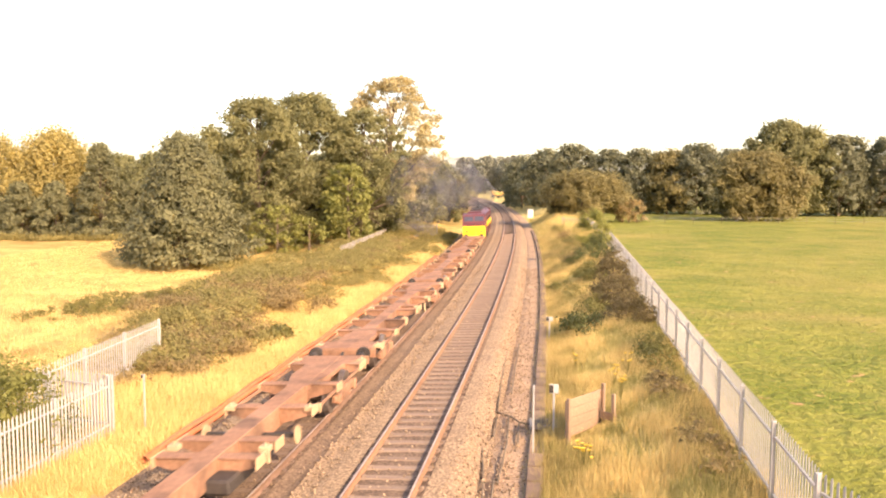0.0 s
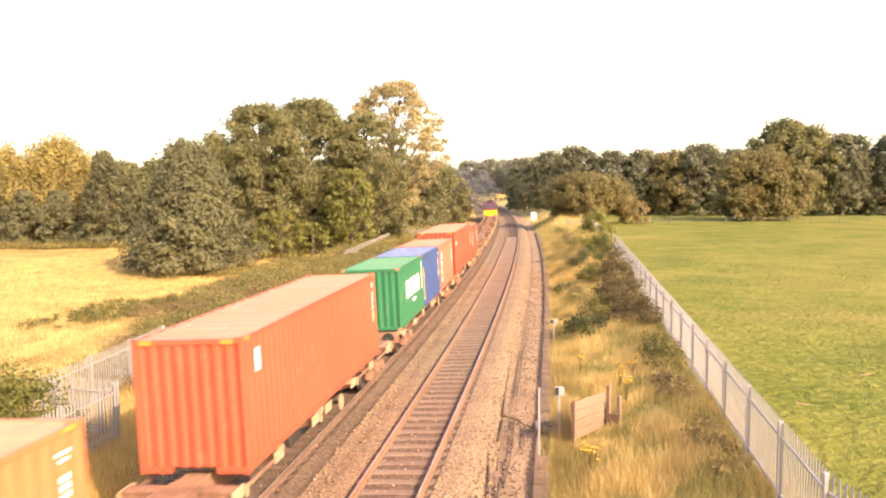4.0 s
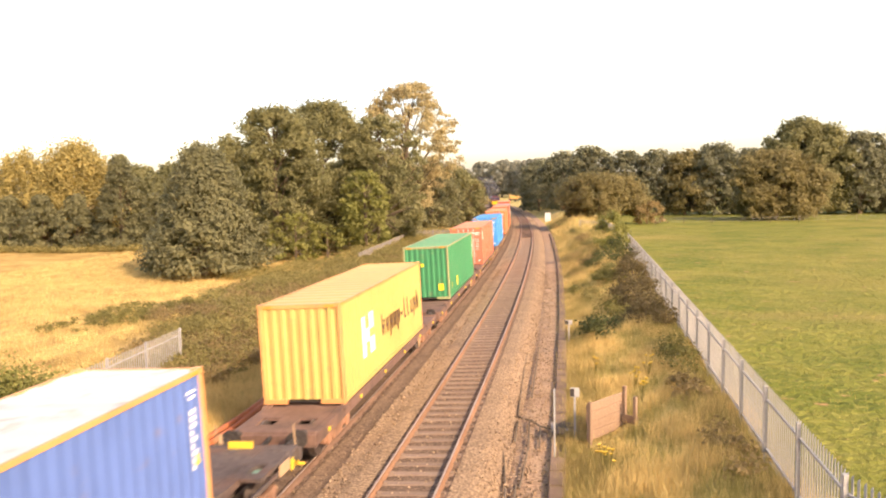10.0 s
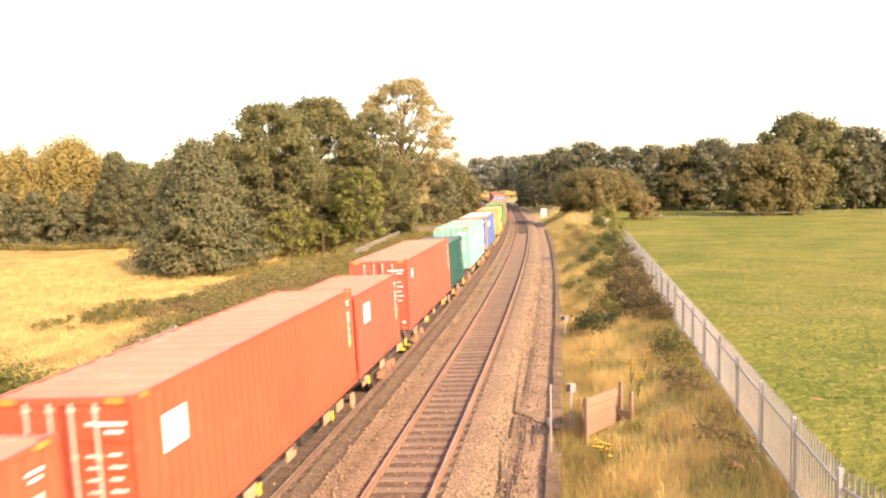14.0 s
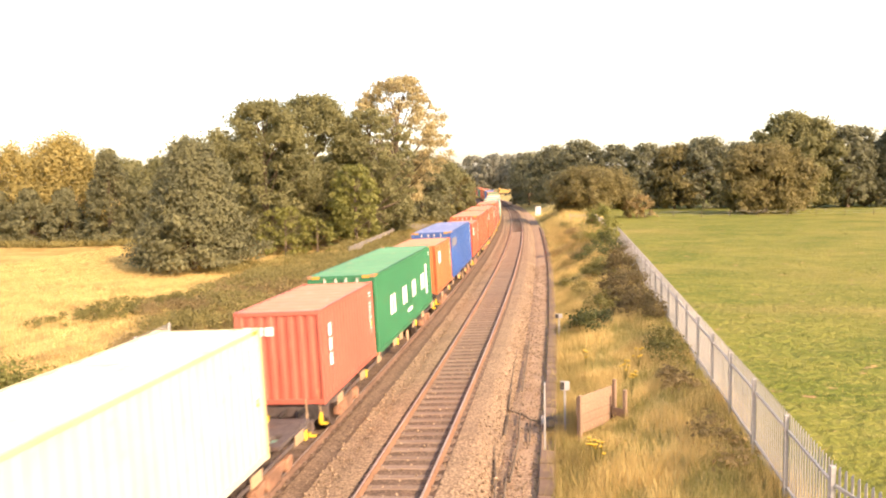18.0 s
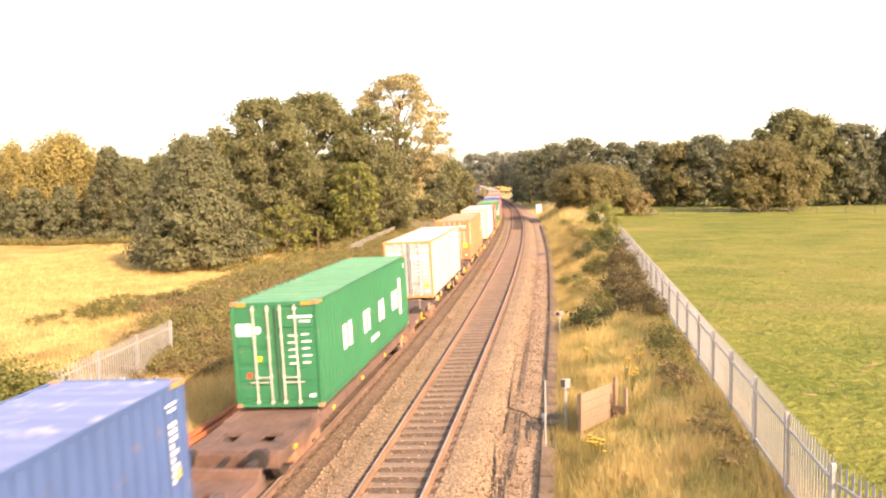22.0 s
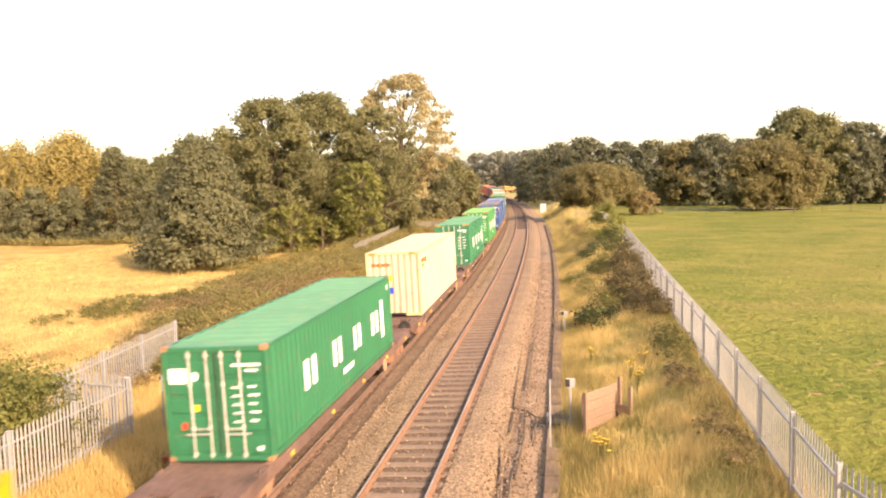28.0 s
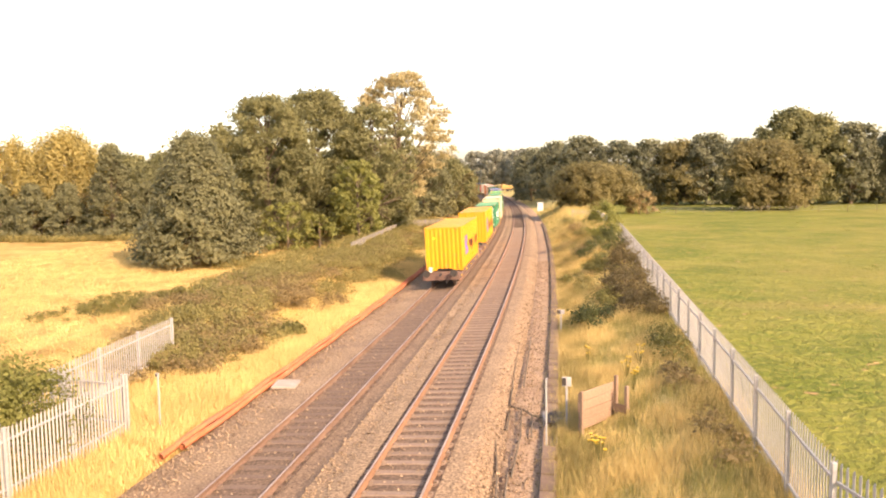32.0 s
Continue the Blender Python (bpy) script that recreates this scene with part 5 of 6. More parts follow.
def end_fittings(t, l2, s, top, mat, green):
    """What crowds a wagon's end: pocketed deck plate, hatch plates, maker's plate, lever, hose and rail."""
    y0, y1 = l2 - 2.3, l2 - 0.06
    if green:
        rows = sorted(s * q for q in (y0, y0 + 0.35, y0 + 0.95, y0 + 1.25, y0 + 1.85, y1))
        bm = pierced([-1.12, -0.9, -0.34, 0.34, 0.9, 1.12], rows, {(1, 1), (3, 1), (1, 3), (3, 3)}, top - 0.11, top - 0.035)
        part("end_deck", bm, mat, t)
        for sx in (-1, 1):
            for ya in (y0 + 0.4, y0 + 1.3):
                part("hatch_plate", boxed(*sorted((sx * 0.36, sx * 0.88)), *sorted((s * ya, s * (ya + 0.5))), top - 0.2, top - 0.15, 0.01), M["hatch"], t, "faded green plate")
    part("data_plate", boxed(-0.5, 0.12, *sorted((s * (l2 - 0.34), s * (l2 - 0.30))), top - 0.04, top + 0.13, 0.008), M["yellow_paint"], t, "yellow plate")
    for sx in (-1, 1):
        x = sx * 1.02
        part("lever", tubed((x, s * (l2 + 0.06), top - 0.25), (x * 0.97, s * (l2 + 0.09), top + 0.42), 0.022, 6, 0.018), M["sand"], t, "pale upright lever")
        lev = boxed(*sorted((x - 0.05, x + 0.05)), *sorted((s * (l2 + 0.02), s * (l2 + 0.12))), top - 0.52, top - 0.22, 0.015)
        box(lev, *sorted((x - 0.03, x + 0.2)), *sorted((s * (l2 + 0.04), s * (l2 + 0.1))), top - 0.56, top - 0.5, 0.01)
        part("lever_bracket", lev, M["yellow_paint"], t, "yellow lever bracket")
    hose = bmesh.new()
    pts = [Vector((0.42 + 0.05 * math.sin(k), s * (l2 + 0.06 + 0.34 * math.sin(math.pi * k / 5)), top - 0.15 - 0.4 * math.sin(math.pi * k / 5))) for k in range(6)]
    for a, b in zip(pts[:-1], pts[1:]):
        tube(hose, a, b, 0.03, 6)
    part("brake_hose", hose, M["grime"], t)
    part("lamp_bracket", boxed(-0.9, -0.8, *sorted((s * (l2 - 0.02), s * (l2 + 0.03))), top - 0.2, top + 0.2, 0.01), M["sand"], t)


def spine_wagon(label, length, top=1.1, mat="rust"):
    """A skeletal wagon: one deep spine with outriggers."""
    t = thing("skeletal_wagon", label, "wagon", "wagons of the train")
    m, l2 = M[mat], length / 2 - 0.45
    part("spine", boxed(-0.28, 0.28, -l2 + 0.2, l2 - 0.2, top - 0.6, top - 0.04, 0.02), m, t)
    for sg in (-1, 1):
        # the spine widens over each bogie into an end platform
        bm = bmesh.new()
        ring = [(0.3, l2 - 4.4), (0.62, l2 - 2.9), (0.62, l2 - 1.5), (1.05, l2 - 0.8), (1.05, l2 - 0.1)]
        left = [(-x, y) for x, y in ring[::-1]]
        f = [[bm.verts.new((x, sg * y, z)) for x, y in ring + left] for z in (top - 0.2, top - 0.05)]
        bm.faces.new(f[0][::-1])
        bm.faces.new(f[1])
        for i in range(10):
            j = (i + 1) % 10
            bm.faces.new((f[0][i], f[0][j], f[1][j], f[1][i]))
        bmesh.ops.recalc_face_normals(bm, faces=bm.faces)
        part("end_platform", bm, m, t)
    for k, y in enumerate((-l2 + 1.2, -l2 + 3.9, -3.4, -0.6, 0.6, 3.4, l2 - 3.9, l2 - 1.2)):
        for sx in (-1, 1):
            z1 = top - 0.06
            bm = boxed(*sorted((sx * 0.28, sx * 1.2)), y - 0.2, y + 0.2, z1 - 0.03, z1, 0.006)
            pts = [(0.28, z1 - 0.03), (1.2, z1 - 0.03), (1.2, z1 - 0.2), (0.28, z1 - 0.46)]
            for y1 in (y - 0.15, y + 0.13):
                f = [[bm.verts.new((sx * x, y1 + dy, z)) for x, z in pts] for dy in (0.0, 0.02)]
                bm.faces.new(f[0][::-1])
                bm.faces.new(f[1])
                for i in range(4):
                    j = (i + 1) % 4
                    bm.faces.new((f[0][i], f[0][j], f[1][j], f[1][i]))
            bmesh.ops.recalc_face_normals(bm, faces=bm.faces)
            o = part("outrigger", bm, m, t)
            part("edge_plate", boxed(*sorted((sx * 1.2, sx * 1.235)), y - 0.3, y + 0.3, z1 - 0.24, z1 + 0.02, 0.008), M["sand"], o, "pale worn edge plate")
            if k % 2:
                part("brake_handle", boxed(*sorted((sx * 1.22, sx * 1.27)), y + 0.34, y + 0.46, top - 0.36, top - 0.1, 0.01), M["sand" if mat == "rust" else "yellow_paint"], t, "worn handle" if mat == "rust" else "yellow handle")
    for sx in (-1, 1):
        w_ = tubed((sx * 1.2, 1.9, 0.72), (sx * 1.235, 1.9, 0.72), 0.24, 14)
        part("brake_wheel", w_, M["sand"], t, "pale round brake wheel")
        part("wheel_bracket", boxed(*sorted((sx * 0.3, sx * 1.2)), 1.85, 1.95, 0.66, 0.76), M["grime"], t)
    spigots(t, (-l2 + 0.75, -l2 + 6.5, 0.0, l2 - 6.5, l2 - 0.75), top, M["sand"] if mat == "rust" else m)
    for sx in (-1, 1):
        # a thin sole bar ties the arms together on each side
        part("sole_bar", boxed(*sorted((sx * 1.16, sx * 1.2)), -l2 + 1.0, -3.2, top - 0.25, top - 0.17), m, t)
        part("sole_bar", boxed(*sorted((sx * 1.16, sx * 1.2)), 3.2, l2 - 1.0, top - 0.25, top - 0.17), m, t)
    part("brake_gear", boxed(-0.8, 0.8, -1.4, 1.4, 0.42, 0.75, 0.05), M["grime"], t)
    for y in (-l2 + 2.6, l2 - 2.6):
        bogie(t, y)
    buffers(t, l2, 1, m)
    buffers(t, -l2, -1, m)
    for s in (-1, 1):
        if mat == "dark_deck":
            end_fittings(t, l2, s, top, m, True)
    return t


def deck_wagon(label, length, top=0.98, mat="deck"):
    """A low platform wagon: solid decks with pockets at the ends, side beams between."""
    t = thing("platform_wagon", label, "wagon", "wagons of the train")
    m, l2 = M[mat], length / 2 - 0.42
    for sx in (-1, 1):
        part("side_beam", boxed(*sorted((sx * 0.98, sx * 1.2)), -l2, l2, top - 0.34, top - 0.05, 0.015), m, t)
        for y in np.linspace(-l2 + 1.0, l2 - 1.0, 6):
            part("tie_down", boxed(*sorted((sx * 1.19, sx * 1.25)), y - 0.05, y + 0.05, top - 0.25, top - 0.15, 0.01), M["yellow_paint"], t, "yellow tie-down")
    for s in (-1, 1):
        # end deck with two rectangular pockets
        y0, y1 = sorted((s * l2, s * (l2 - 4.2)))
        ya, yb = sorted((s * (l2 - 0.9), s * (l2 - 1.5)))
        bm = pierced([-0.98, -0.78, -0.28, 0.28, 0.78, 0.98], [y0, ya, yb, y1], {(1, 1), (3, 1)}, top - 0.13, top - 0.05)
        part("end_deck", bm, m, t)
        part("end_lip", boxed(-1.2, 1.2, *sorted((s * l2, s * (l2 + 0.08))), top - 0.36, top - 0.03, 0.01), m, t)
    for y in np.linspace(-l2 + 5, l2 - 5, 5):
        part("cross_beam", boxed(-0.98, 0.98, y - 0.15, y + 0.15, top - 0.32, top - 0.1), m, t)
    for sx in (-1, 1):
        part("brake_wheel", tubed((sx * 1.2, 4.6, 0.6), (sx * 1.235, 4.6, 0.6), 0.22, 14), M["sand"], t, "pale round brake wheel")
        part("wheel_bracket", boxed(*sorted((sx * 0.25, sx * 1.2)), 4.55, 4.65, 0.55, 0.65), M["grime"], t)
    part("centre_sill", boxed(-0.25, 0.25, -l2 + 0.3, l2 - 0.3, top - 0.5, top - 0.14), M["grime"], t)
    spigots(t, (-l2 + 2.6, -6.0, 6.0, l2 - 2.6), top, m)
    for y in (-l2 + 2.2, l2 - 2.2):
        bogie(t, y)
    buffers(t, l2, 1, m)
    buffers(t, -l2, -1, m)
    for s in (-1, 1):
        part("brake_hose", tubed((0.42, s * (l2 + 0.05), top - 0.2), (0.36, s * (l2 + 0.4), top - 0.55), 0.03, 6), M["grime"], t)
    return t


def locomotive():
    t = thing("diesel_locomotive", "maroon diesel freight locomotive with yellow cab end", "locomotive")
    w, l2 = 1.32, 10.4
    bm = bmesh.new()
    sec = [(-w, 1.15), (w, 1.15), (w, 2.9), (w - 0.12, 3.35), (0.7, 3.75), (-0.7, 3.75), (-w + 0.12, 3.35), (-w, 2.9)]
    rings = [[bm.verts.new((x, y, z)) for x, z in sec] for y in (-l2 + 2.2, l2 - 2.2)]
    for i in range(8):
        j = (i + 1) % 8
        bm.faces.new((rings[0][i], rings[0][j], rings[1][j], rings[1][i]))
    bm.faces.new(rings[0][::-1])
    bm.faces.new(rings[1])
    bmesh.ops.recalc_face_normals(bm, faces=bm.faces)
    body = part("body", bm, P["maroon"], t)
    for sx in (-1, 1):
        part("side_stripe", boxed(*sorted((sx * (w + 0.002), sx * (w + 0.012))), -7.4, 7.4, 1.9, 2.45), P["loco_yellow"], body, "yellow stripe")
        for y in np.linspace(-6.5, 6.5, 7):
            part("grille", boxed(*sorted((sx * (w + 0.002), sx * (w + 0.014))), y - 0.7, y + 0.7, 2.6, 2.88), M["grime"], body)
    for y in (-4.5, -1.5, 1.5, 4.5):
        part("roof_hatch", boxed(-0.65, 0.65, y - 1.1, y + 1.1, 3.74, 3.86, 0.03), M["grime"], body)
    part("exhaust", tubed((0, 2.6, 3.8), (0, 2.6, 4.0), 0.28, 12), M["grime"], body)
    for s in (-1, 1):
        bm = bmesh.new()
        prof = [(l2 - 2.2, 1.15), (l2 - 2.2, 3.62), (l2 - 0.8, 3.45), (l2 - 0.3, 2.4), (l2, 2.2), (l2 - 0.05, 1.15)]
        f = [[bm.verts.new((x, s * y, z)) for y, z in prof] for x in (-w + 0.03, w - 0.03)]
        bm.faces.new(f[0])
        bm.faces.new(f[1])
        for i in range(6):
            j = (i + 1) % 6
            bm.faces.new((f[0][i], f[0][j], f[1][j], f[1][i]))
        bmesh.ops.recalc_face_normals(bm, faces=bm.faces)
        cab = part("cab", bm, P["maroon"], t)
        part("yellow_end", boxed(-w + 0.02, w - 0.02, *sorted((s * (l2 - 0.1), s * (l2 + 0.03))), 1.0, 2.2, 0.02), P["loco_yellow"], cab, "bright yellow warning panel")
        for sx in (-1, 1):
            x0, x1 = sorted((sx * 0.08, sx * 1.1))
            g = boxed(x0, x1, -0.02, 0.02, -0.42, 0.42, 0.01)
            ob = part("windscreen", g, M["glass"], cab)
            ob.matrix_basis = pose(0, s * (l2 - 0.54), 2.86, s * 25)
            part("head_lamp", boxed(*sorted((sx * 0.62, sx * 1.0)), *sorted((s * (l2 + 0.02), s * (l2 + 0.08))), 1.5, 1.62, 0.02), P["mark_red"], cab)
    part("fuel_tank", boxed(-1.2, 1.2, -2.6, 2.6, 0.4, 1.12, 0.12), M["grime"], t)
    part("underframe", boxed(-1.28, 1.28, -l2 + 0.1, l2 - 0.1, 1.0, 1.16), M["grime"], t)
    for y in (-6.6, 6.6):
        bogie(t, y - 0.9)
        bogie(t, y + 0.9)
    buffers(t, l2 - 0.1, 1, M["grime"])
    buffers(t, -l2 + 0.1, -1, M["grime"])
    return t


def exhaust_smoke():
    """Thin grey exhaust as a few faint puffs that trail behind the locomotive."""
    m = bpy.data.materials.new("thin_smoke")
    m.use_nodes = True
    n, l = m.node_tree.nodes, m.node_tree.links
    n["Principled BSDF"].inputs["Base Color"].default_value = (0.10, 0.105, 0.13, 1)
    n["Principled BSDF"].inputs["Roughness"].default_value = 1.0
    n["Principled BSDF"].inputs["Specular IOR Level"].default_value = 0.0
    tx = n.new("ShaderNodeTexNoise")
    tx.inputs["Scale"].default_value = 0.5
    r = n.new("ShaderNodeMapRange")
    r.inputs["From Min"].default_value, r.inputs["From Max"].default_value, r.inputs["To Max"].default_value = 0.3, 0.7, 0.34
    l.new(n.new("ShaderNodeTexCoord").outputs["Object"], tx.inputs["Vector"])
    l.new(tx.outputs["Fac"], r.inputs["Value"])
    l.new(r.outputs[0], n["Principled BSDF"].inputs["Alpha"])
    t = thing("exhaust_smoke", "thin dark grey diesel exhaust trailing behind the locomotive", "smoke")
    rnd = random.Random(6)
    for i in range(3):
        q = (i + 0.4) / 2.6
        rad = 2.0 + 2.2 * q
        bm = bmesh.new()
        bmesh.ops.create_icosphere(bm, subdivisions=3, radius=rad)
        for v in bm.verts:
            v.co *= 1 + 0.35 * noise.noise(v.co * 0.9 + Vector((i * 7.1, 0, 0)))
        bmesh.ops.translate(bm, verts=bm.verts, vec=((-0.2, -2.2, -6.0)[i], (1.5, -3.5, -8.5)[i], (5.4, 6.8, 6.2)[i]))
        for f in bm.faces:
            f.smooth = True
        part("puff", bm, m, t)
    return t


# ------------------------------------------------------------- the train: make-up
FT40, FT20, LOW, HIGH = 12.192, 6.058, 2.591, 2.896
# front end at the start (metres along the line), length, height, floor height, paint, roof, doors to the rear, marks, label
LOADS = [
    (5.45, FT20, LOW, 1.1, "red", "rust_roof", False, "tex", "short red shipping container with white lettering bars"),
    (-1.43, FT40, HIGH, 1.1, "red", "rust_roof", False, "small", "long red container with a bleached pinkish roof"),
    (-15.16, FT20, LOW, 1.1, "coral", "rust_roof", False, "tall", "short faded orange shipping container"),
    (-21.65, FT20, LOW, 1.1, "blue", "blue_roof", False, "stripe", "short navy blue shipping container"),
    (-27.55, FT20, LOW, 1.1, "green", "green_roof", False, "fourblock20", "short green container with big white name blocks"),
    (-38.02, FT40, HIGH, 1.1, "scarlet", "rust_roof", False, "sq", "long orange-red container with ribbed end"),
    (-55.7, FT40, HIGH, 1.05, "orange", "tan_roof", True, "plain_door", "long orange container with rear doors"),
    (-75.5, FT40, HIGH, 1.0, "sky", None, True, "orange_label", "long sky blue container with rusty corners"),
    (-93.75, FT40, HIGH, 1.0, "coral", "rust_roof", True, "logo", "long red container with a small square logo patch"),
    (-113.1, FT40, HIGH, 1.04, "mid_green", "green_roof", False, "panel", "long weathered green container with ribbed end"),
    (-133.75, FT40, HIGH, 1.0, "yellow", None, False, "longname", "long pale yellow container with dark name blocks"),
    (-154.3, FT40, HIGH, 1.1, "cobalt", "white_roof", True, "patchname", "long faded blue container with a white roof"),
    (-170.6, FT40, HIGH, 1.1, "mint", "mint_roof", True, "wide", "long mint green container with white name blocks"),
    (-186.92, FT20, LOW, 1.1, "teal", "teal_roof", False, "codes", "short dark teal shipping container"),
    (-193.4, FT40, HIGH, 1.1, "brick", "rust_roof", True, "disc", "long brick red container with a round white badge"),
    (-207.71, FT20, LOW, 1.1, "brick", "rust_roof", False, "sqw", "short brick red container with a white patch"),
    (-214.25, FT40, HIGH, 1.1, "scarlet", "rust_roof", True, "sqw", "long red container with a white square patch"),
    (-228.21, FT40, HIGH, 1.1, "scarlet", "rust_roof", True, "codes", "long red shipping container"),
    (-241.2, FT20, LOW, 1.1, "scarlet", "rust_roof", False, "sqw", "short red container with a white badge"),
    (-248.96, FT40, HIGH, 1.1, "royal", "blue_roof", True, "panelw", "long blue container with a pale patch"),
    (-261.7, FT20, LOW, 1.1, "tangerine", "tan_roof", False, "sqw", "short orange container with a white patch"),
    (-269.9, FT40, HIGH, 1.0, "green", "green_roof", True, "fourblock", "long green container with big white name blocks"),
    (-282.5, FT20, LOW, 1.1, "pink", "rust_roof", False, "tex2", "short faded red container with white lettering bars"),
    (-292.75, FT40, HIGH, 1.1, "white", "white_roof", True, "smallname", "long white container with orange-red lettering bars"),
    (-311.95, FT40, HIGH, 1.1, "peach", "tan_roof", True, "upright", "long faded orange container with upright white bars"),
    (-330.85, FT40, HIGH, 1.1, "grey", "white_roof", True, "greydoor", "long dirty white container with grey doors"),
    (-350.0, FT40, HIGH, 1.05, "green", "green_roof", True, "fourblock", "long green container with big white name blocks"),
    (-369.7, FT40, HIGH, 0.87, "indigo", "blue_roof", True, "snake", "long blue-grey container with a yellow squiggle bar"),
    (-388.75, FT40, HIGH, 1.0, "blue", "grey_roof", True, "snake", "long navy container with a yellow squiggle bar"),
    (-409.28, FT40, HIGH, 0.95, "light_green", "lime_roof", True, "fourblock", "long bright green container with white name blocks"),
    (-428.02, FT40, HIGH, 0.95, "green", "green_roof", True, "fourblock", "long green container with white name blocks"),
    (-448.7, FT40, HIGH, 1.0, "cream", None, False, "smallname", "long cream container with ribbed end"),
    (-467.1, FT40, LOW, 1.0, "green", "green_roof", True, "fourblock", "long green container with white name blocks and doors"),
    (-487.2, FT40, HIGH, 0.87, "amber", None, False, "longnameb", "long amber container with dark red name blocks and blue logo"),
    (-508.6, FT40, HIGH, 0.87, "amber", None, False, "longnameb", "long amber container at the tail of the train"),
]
# front end, length, kind
WAGONS = [(89.0, 20.5, "s"), (68.4, 20.5, "s"), (47.8, 20.5, "s"), (27.2, 20.5, "s"), (6.4, 20.5, "s"), (-14.3, 20.5, "s"), (-34.9, 20.3, "s"),
          (-55.2, 18.6, "d"), (-73.8, 17.8, "d"), (-91.6, 18.6, "d"), (-110.2, 19.6, "d"), (-129.8, 19.2, "d"), (-149.2, 18.0, "g"), (-167.4, 18.5, "g"),
          (-186.1, 20.3, "g"), (-206.6, 20.3, "g"), (-227.2, 20.3, "g"), (-247.8, 20.3, "g"), (-268.6, 20.3, "g"), (-289.2, 19.4, "g"), (-308.8, 18.6, "g"), (-327.6, 18.8, "g"),
          (-346.8, 19.2, "d"), (-366.2, 19.0, "e"), (-385.4, 19.4, "d"), (-405.0, 19.6, "d"), (-424.8, 18.8, "d"), (-443.8, 19.5, "d"), (-463.5, 19.4, "d"), (-483.1, 19.6, "e"), (-503.6, 19.6, "e")]


def load_marks(kind, h):
    side, rear = codes(h), []
    if kind in ("fourblock", "fourblock20"):
        side = fourblock_marks(h) if kind == "fourblock" else [("name_block", "mark_white", 1.15 + 0.92 * i, 0.62, h * 0.42, 0.78) for i in range(4)] + [("name_bar", "mark_white", 0.3, 0.16, h * 0.4, 1.3), ("name_bar", "mark_white", 2.2, 0.9, h * 0.3, 0.14)]
        if kind == "fourblock":
            rear = [("label_patch", "mark_white", -1.08, 0.42, h * 0.68, 0.34), ("round_badge", "mark_white", -0.56, 0.17, h * 0.70, 0.2), ("label_patch", "mark_red", -0.86, 0.14, h * 0.28, 0.16)]
    elif kind == "greydoor":
        rear = [("warning_patch", "mark_yellow", -0.98, 0.32, h * 0.17, 0.3), ("warning_patch", "mark_yellow", 0.78, 0.22, h * 0.18, 0.2), ("label_patch", "mark_white", -1.05, 0.72, h * 0.68, 0.3), ("label_patch", "mark_white", 0.12, 0.9, h * 0.66, 0.26)]
    elif kind == "plain_door":
        rear = [("label_patch", "mark_white", -0.72, 0.3, h * 0.66, 0.22), ("warning_patch", "mark_yellow", -0.5, 0.12, h * 0.45, 0.14)]
    elif kind == "longname":
        side = longname_marks(h, "ink", "mark_white")
    elif kind == "longnameb":
        side = longname_marks(h, "name_maroon", "mark_blue") + [("warning_patch", "mark_yellow", 0.4, 0.1, h * 0.8, 0.12)]
        rear = [("warning_patch", "mark_yellow", -0.7, 0.16, h * 0.72, 0.14)]
    elif kind in ("tex", "tex2"):
        side += [("name_bar", "mark_white", 5.1, 0.26, h * 0.35 + 0.42 * i, 0.34) for i in range(3)]
        if kind == "tex2":
            rear = [("name_block", "mark_white", -0.95 + 0.3 * i, 0.24, h * 0.74, 0.24) for i in range(3)]
    elif kind == "tall":
        side += [("name_block", "mark_white", 5.15, 0.34, h * 0.16 + 0.44 * i, 0.34) for i in range(4)]
    elif kind == "stripe":
        side += [("yellow_stripe", "mark_yellow", 5.5, 0.14, 0.35, h * 0.6)]
    elif kind == "logo":
        side += [("logo_patch", "mark_white", 11.1, 0.5, h * 0.66, 0.6), ("logo_patch", "mark_yellow", 11.2, 0.3, h * 0.7, 0.3)]
        rear = [("logo_patch", "mark_white", -1.02, 0.36, h * 0.66, 0.4), ("warning_patch", "mark_yellow", -0.98, 0.38, h * 0.45, 0.28), ("warning_patch", "mark_yellow", -0.5, 0.2, h * 0.48, 0.18)]
    elif kind == "patchname":
        side += [("logo_block", "mark_orange", 10.6, 0.9, h * 0.62, 0.6)] + [("name_block", "mark_white", 7.6 + 0.58 * i, 0.46, h * 0.64, 0.5) for i in range(5)]
    elif kind == "wide":
        side += [("name_block", "mark_white", 2.9 + 0.72 * i, 0.62, h * 0.45, 0.66) for i in range(5)] + [("name_block", "mark_white", 7.3 + 0.6 * i, 0.54, h * 0.42, 0.66) for i in range(4)]
    elif kind == "disc":
        side += [("round_badge", "mark_white", 11.0, 0.46, h * 0.7, 0.42)]
    elif kind == "sqw":
        side += [("logo_patch", "mark_white", 4.4 if h < 2.7 else 10.6, 0.8, h * 0.6, 0.62)]
        if h > 2.7:
            rear = [("warning_patch", "mark_yellow", 0.8, 0.32, h * 0.28, 0.36)]
    elif kind == "sq":
        side += [("logo_patch", "mark_white", 11.2, 0.3, h * 0.7, 0.5)]
    elif kind == "small":
        side += [("name_bar", "mark_white", 11.0, 0.6, h * 0.68, 0.22)]
    elif kind == "panelw":
        side += [("pale_patch", "grey_roof", 9.4, 2.4, h * 0.66, 0.5)]
    elif kind == "panel":
        side += [("pale_patch", "mark_yellow", 8.6, 0.5, 0.4, 0.5), ("warning_patch", "mark_yellow", 11.0, 0.1, 0.5, 0.3)]
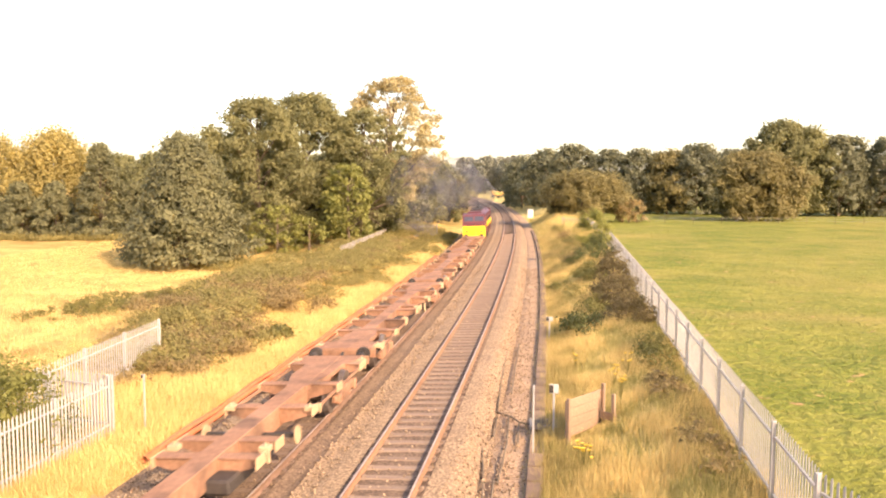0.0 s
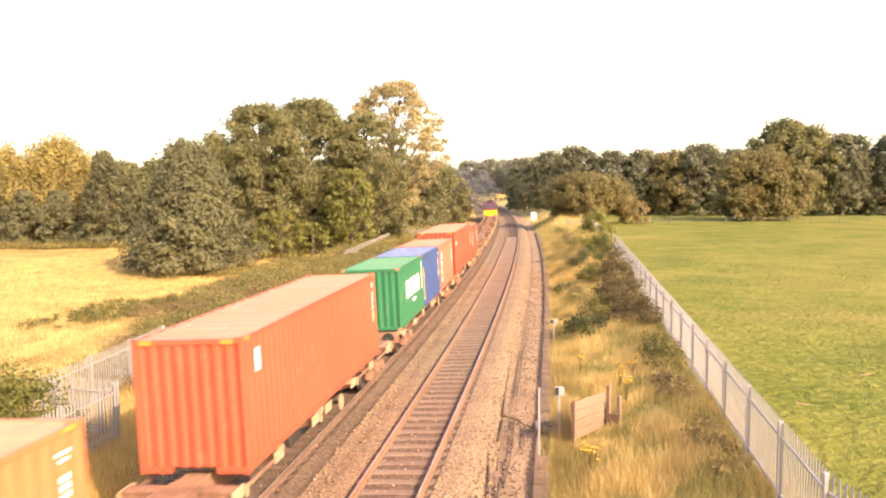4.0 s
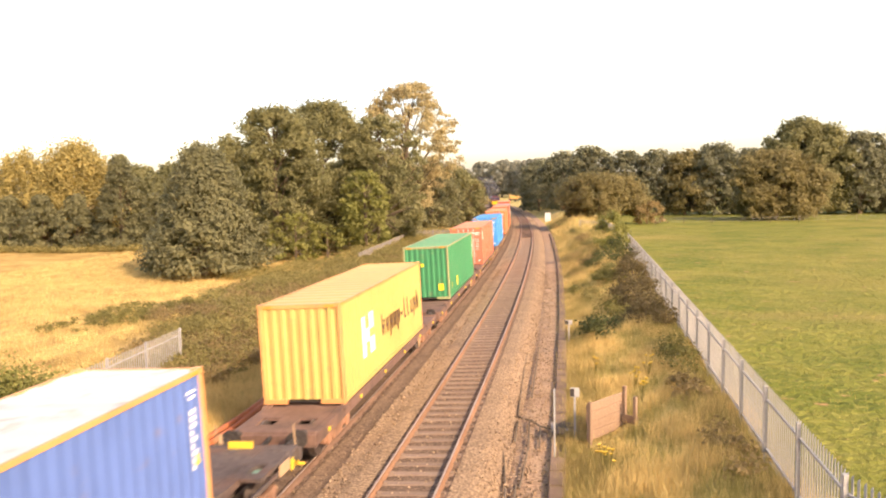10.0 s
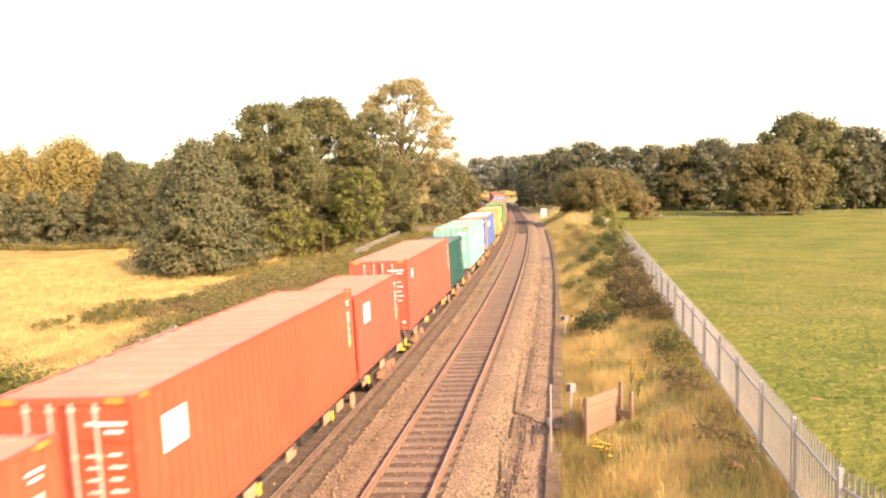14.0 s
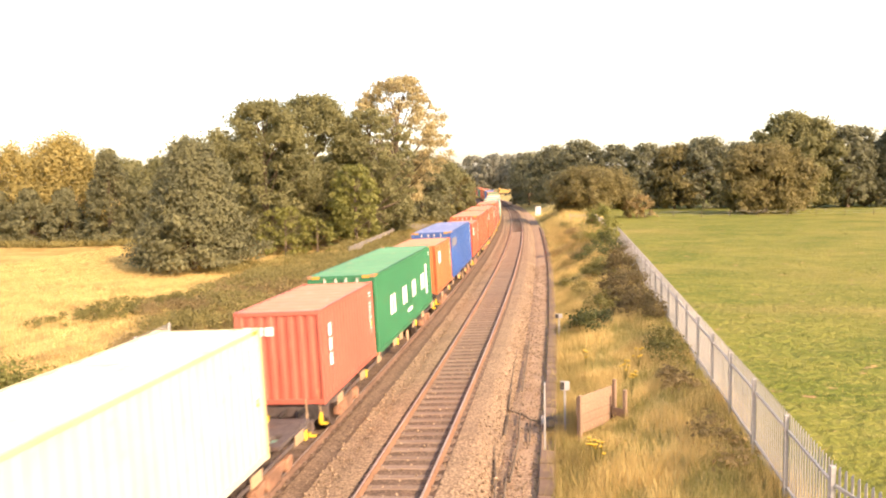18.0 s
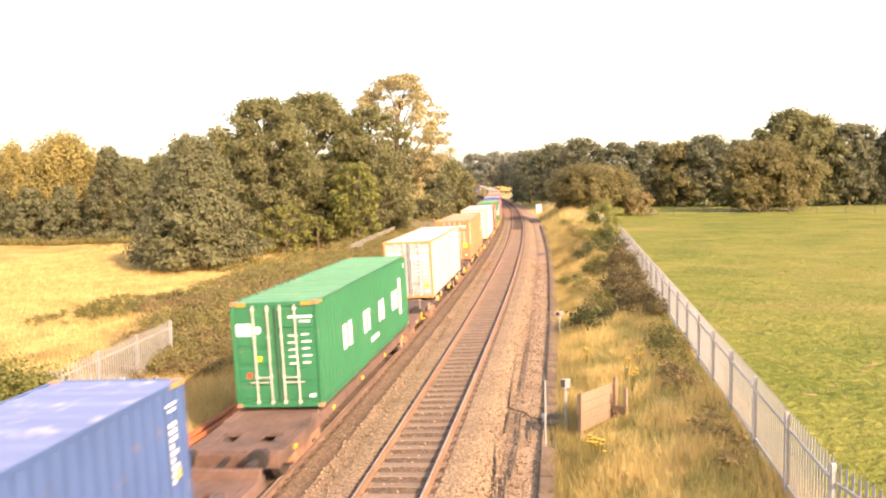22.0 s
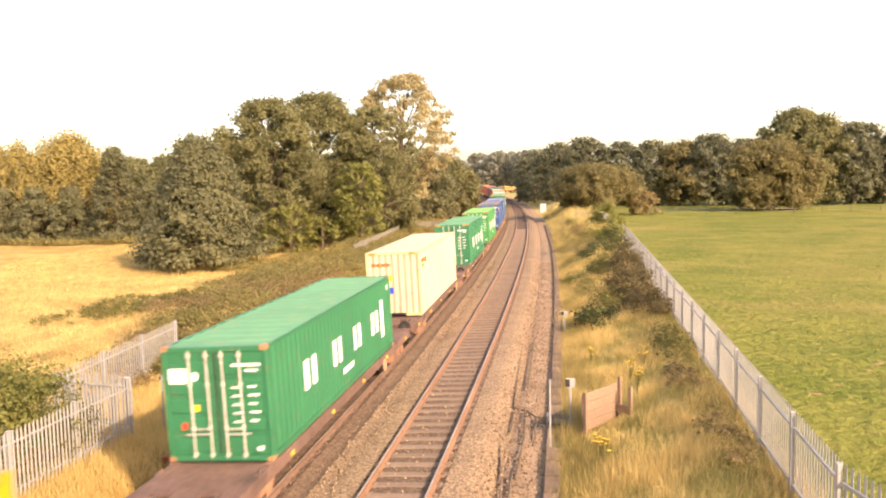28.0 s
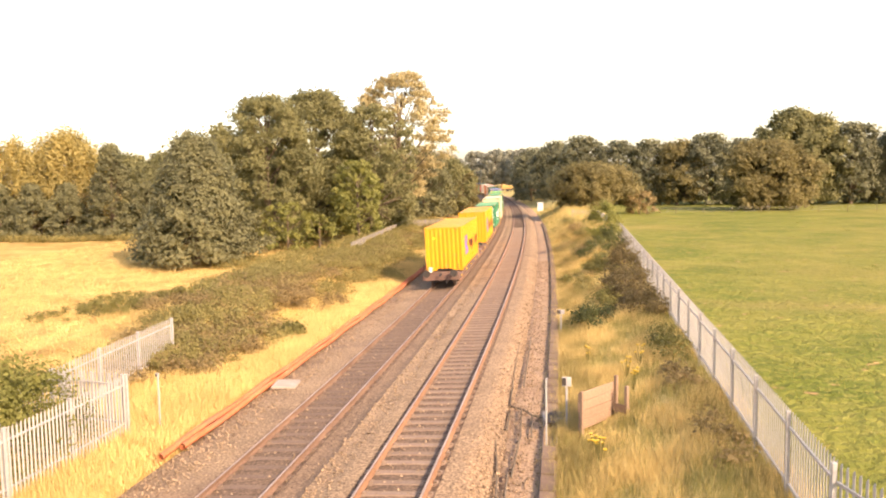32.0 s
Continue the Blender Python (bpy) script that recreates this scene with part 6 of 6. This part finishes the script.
        rear = [("warning_patch", "mark_yellow", 0.62, 0.28, 0.5, 0.36), ("warning_patch", "mark_yellow", -0.3, 0.18, h * 0.62, 0.18)]
    elif kind == "smallname":
        side += [("name_block", "mark_orange", 10.2, 0.4, h * 0.78, 0.24), ("name_block", "mark_orange", 10.75, 0.8, h * 0.80, 0.16), ("name_block", "mark_orange", 10.9, 0.6, h * 0.72, 0.14)]
        rear = [("name_block", "mark_orange", -0.95 + 0.22 * i, 0.18, h * 0.78, 0.13) for i in range(4)] + [("warning_patch", "mark_yellow", -0.35, 0.3, h * 0.55, 0.26), ("label_patch", "mark_blue", -0.7, 0.24, h * 0.36, 0.26), ("label_patch", "mark_blue", -0.2, 0.18, h * 0.36, 0.26)]
    elif kind == "upright":
        side += [("name_bar", "mark_white", 11.1, 0.28, h * 0.36 + 0.27 * i, 0.22) for i in range(6)]
        rear = [("warning_patch", "mark_yellow", 0.72, 0.34, h * 0.3, 0.34), ("round_badge", "mark_white", -0.4, 0.2, h * 0.7, 0.18), ("label_patch", "mark_white", -1.0, 0.34, h * 0.72, 0.06)]
    elif kind == "snake":
        side += [("name_bar", "mark_yellow", 10.5, 1.3, h * 0.80, 0.16), ("name_bar", "mark_yellow", 10.6, 1.3, h * 0.74, 0.16), ("label_patch", "mark_red", 11.2, 0.35, h * 0.64, 0.12), ("label_patch", "mark_white", 10.6, 0.5, h * 0.65, 0.1)]
        rear = [("label_patch", "mark_red", -0.95, 0.36, h * 0.66, 0.4), ("label_patch", "mark_white", -0.92, 0.3, h * 0.68, 0.34), ("warning_patch", "mark_yellow", -0.5, 0.22, h * 0.66, 0.18), ("warning_patch", "mark_yellow", 0.35, 0.22, h * 0.12, 0.18)]
    elif kind == "orange_label":
        rear = [("label_patch", "mark_orange", -0.98, 0.8, h * 0.44, 0.26), ("label_patch", "mark_yellow", -0.9, 0.5, h * 0.46, 0.16), ("round_badge", "mark_white", -1.0, 0.16, h * 0.72, 0.16)]
    return side, rear


def travelled(t):
    """How far the train has run by t seconds."""
    return 16.167 * t + 0.0567 * t * t - 0.000082 * t ** 3


def ride(s, base, half):
    """The pose of a vehicle whose middle is s along the line, carried on two points half a wheelbase away."""
    a, b = on_line([line_y(s - half)], 0.0)[0], on_line([line_y(s + half)], 0.0)[0]
    turn = math.degrees(math.atan2(-(b[0] - a[0]), b[1] - a[1]))
    mid = (a + b) / 2
    return pose(mid[0], mid[1], mid[2], 0, -CANT, turn) @ pose(0, 0, base)


TRAIN = []
EDGES = {"cobalt": "orange_edge", "grey": "orange_edge", "cream": "pale_edge", "yellow": "orange_edge", "mid_green": "olive_edge", "white": "pale_edge"}


def build_train():
    lo = locomotive()
    TRAIN.append((lo, 89.3 + 10.6, -0.1, 6.6))
    TRAIN.append((exhaust_smoke(), 89.3 + 10.6, 0.0, 6.6))
    for front, ln, kind in WAGONS:
        if kind == "s":
            w = spine_wagon("rusty brown skeletal container wagon", ln, 1.1, "rust")
        elif kind == "g":
            w = spine_wagon("grimy dark skeletal container wagon", ln, 1.1, "dark_deck")
        else:
            w = deck_wagon("brown low platform wagon with pocketed end decks", ln, 0.87 if kind == "e" else 1.0, "deck")
        if front < -502:
            e = -ln / 2 + 0.42
            for sx in (-1, 1):
                part("end_handrail", tubed((sx * 1.1, e + 0.1, 0.95), (sx * 1.1, e + 0.1, 1.55), 0.025, 6), M["grime"], w)
            part("tail_lamp", boxed(-0.78, -0.56, e - 0.1, e + 0.08, 1.02, 1.36, 0.03), M["white_paint"], w, "white tail lamp box")
        TRAIN.append((w, front - ln / 2, 0.0, ln / 2 - 2.8))
    for front, ln, h, base, colour, roof, doors, marks, label in LOADS:
        side, rear = load_marks(marks, h)
        if doors:
            rear = rear + door_codes(h)
        c = container(label, ln, h, colour, roof, doors, side, rear, EDGES.get(colour))
        TRAIN.append((c, front - ln / 2, base, 7.0))


build_train()


# ------------------------------------------------------------- what moves
def motions():
    times = [i * 1.0 for i in range(33)]
    for ob, s0, base, half in TRAIN:
        walk(ob, [(t, ride(s0 + travelled(t), base, half)) for t in times])


motions()
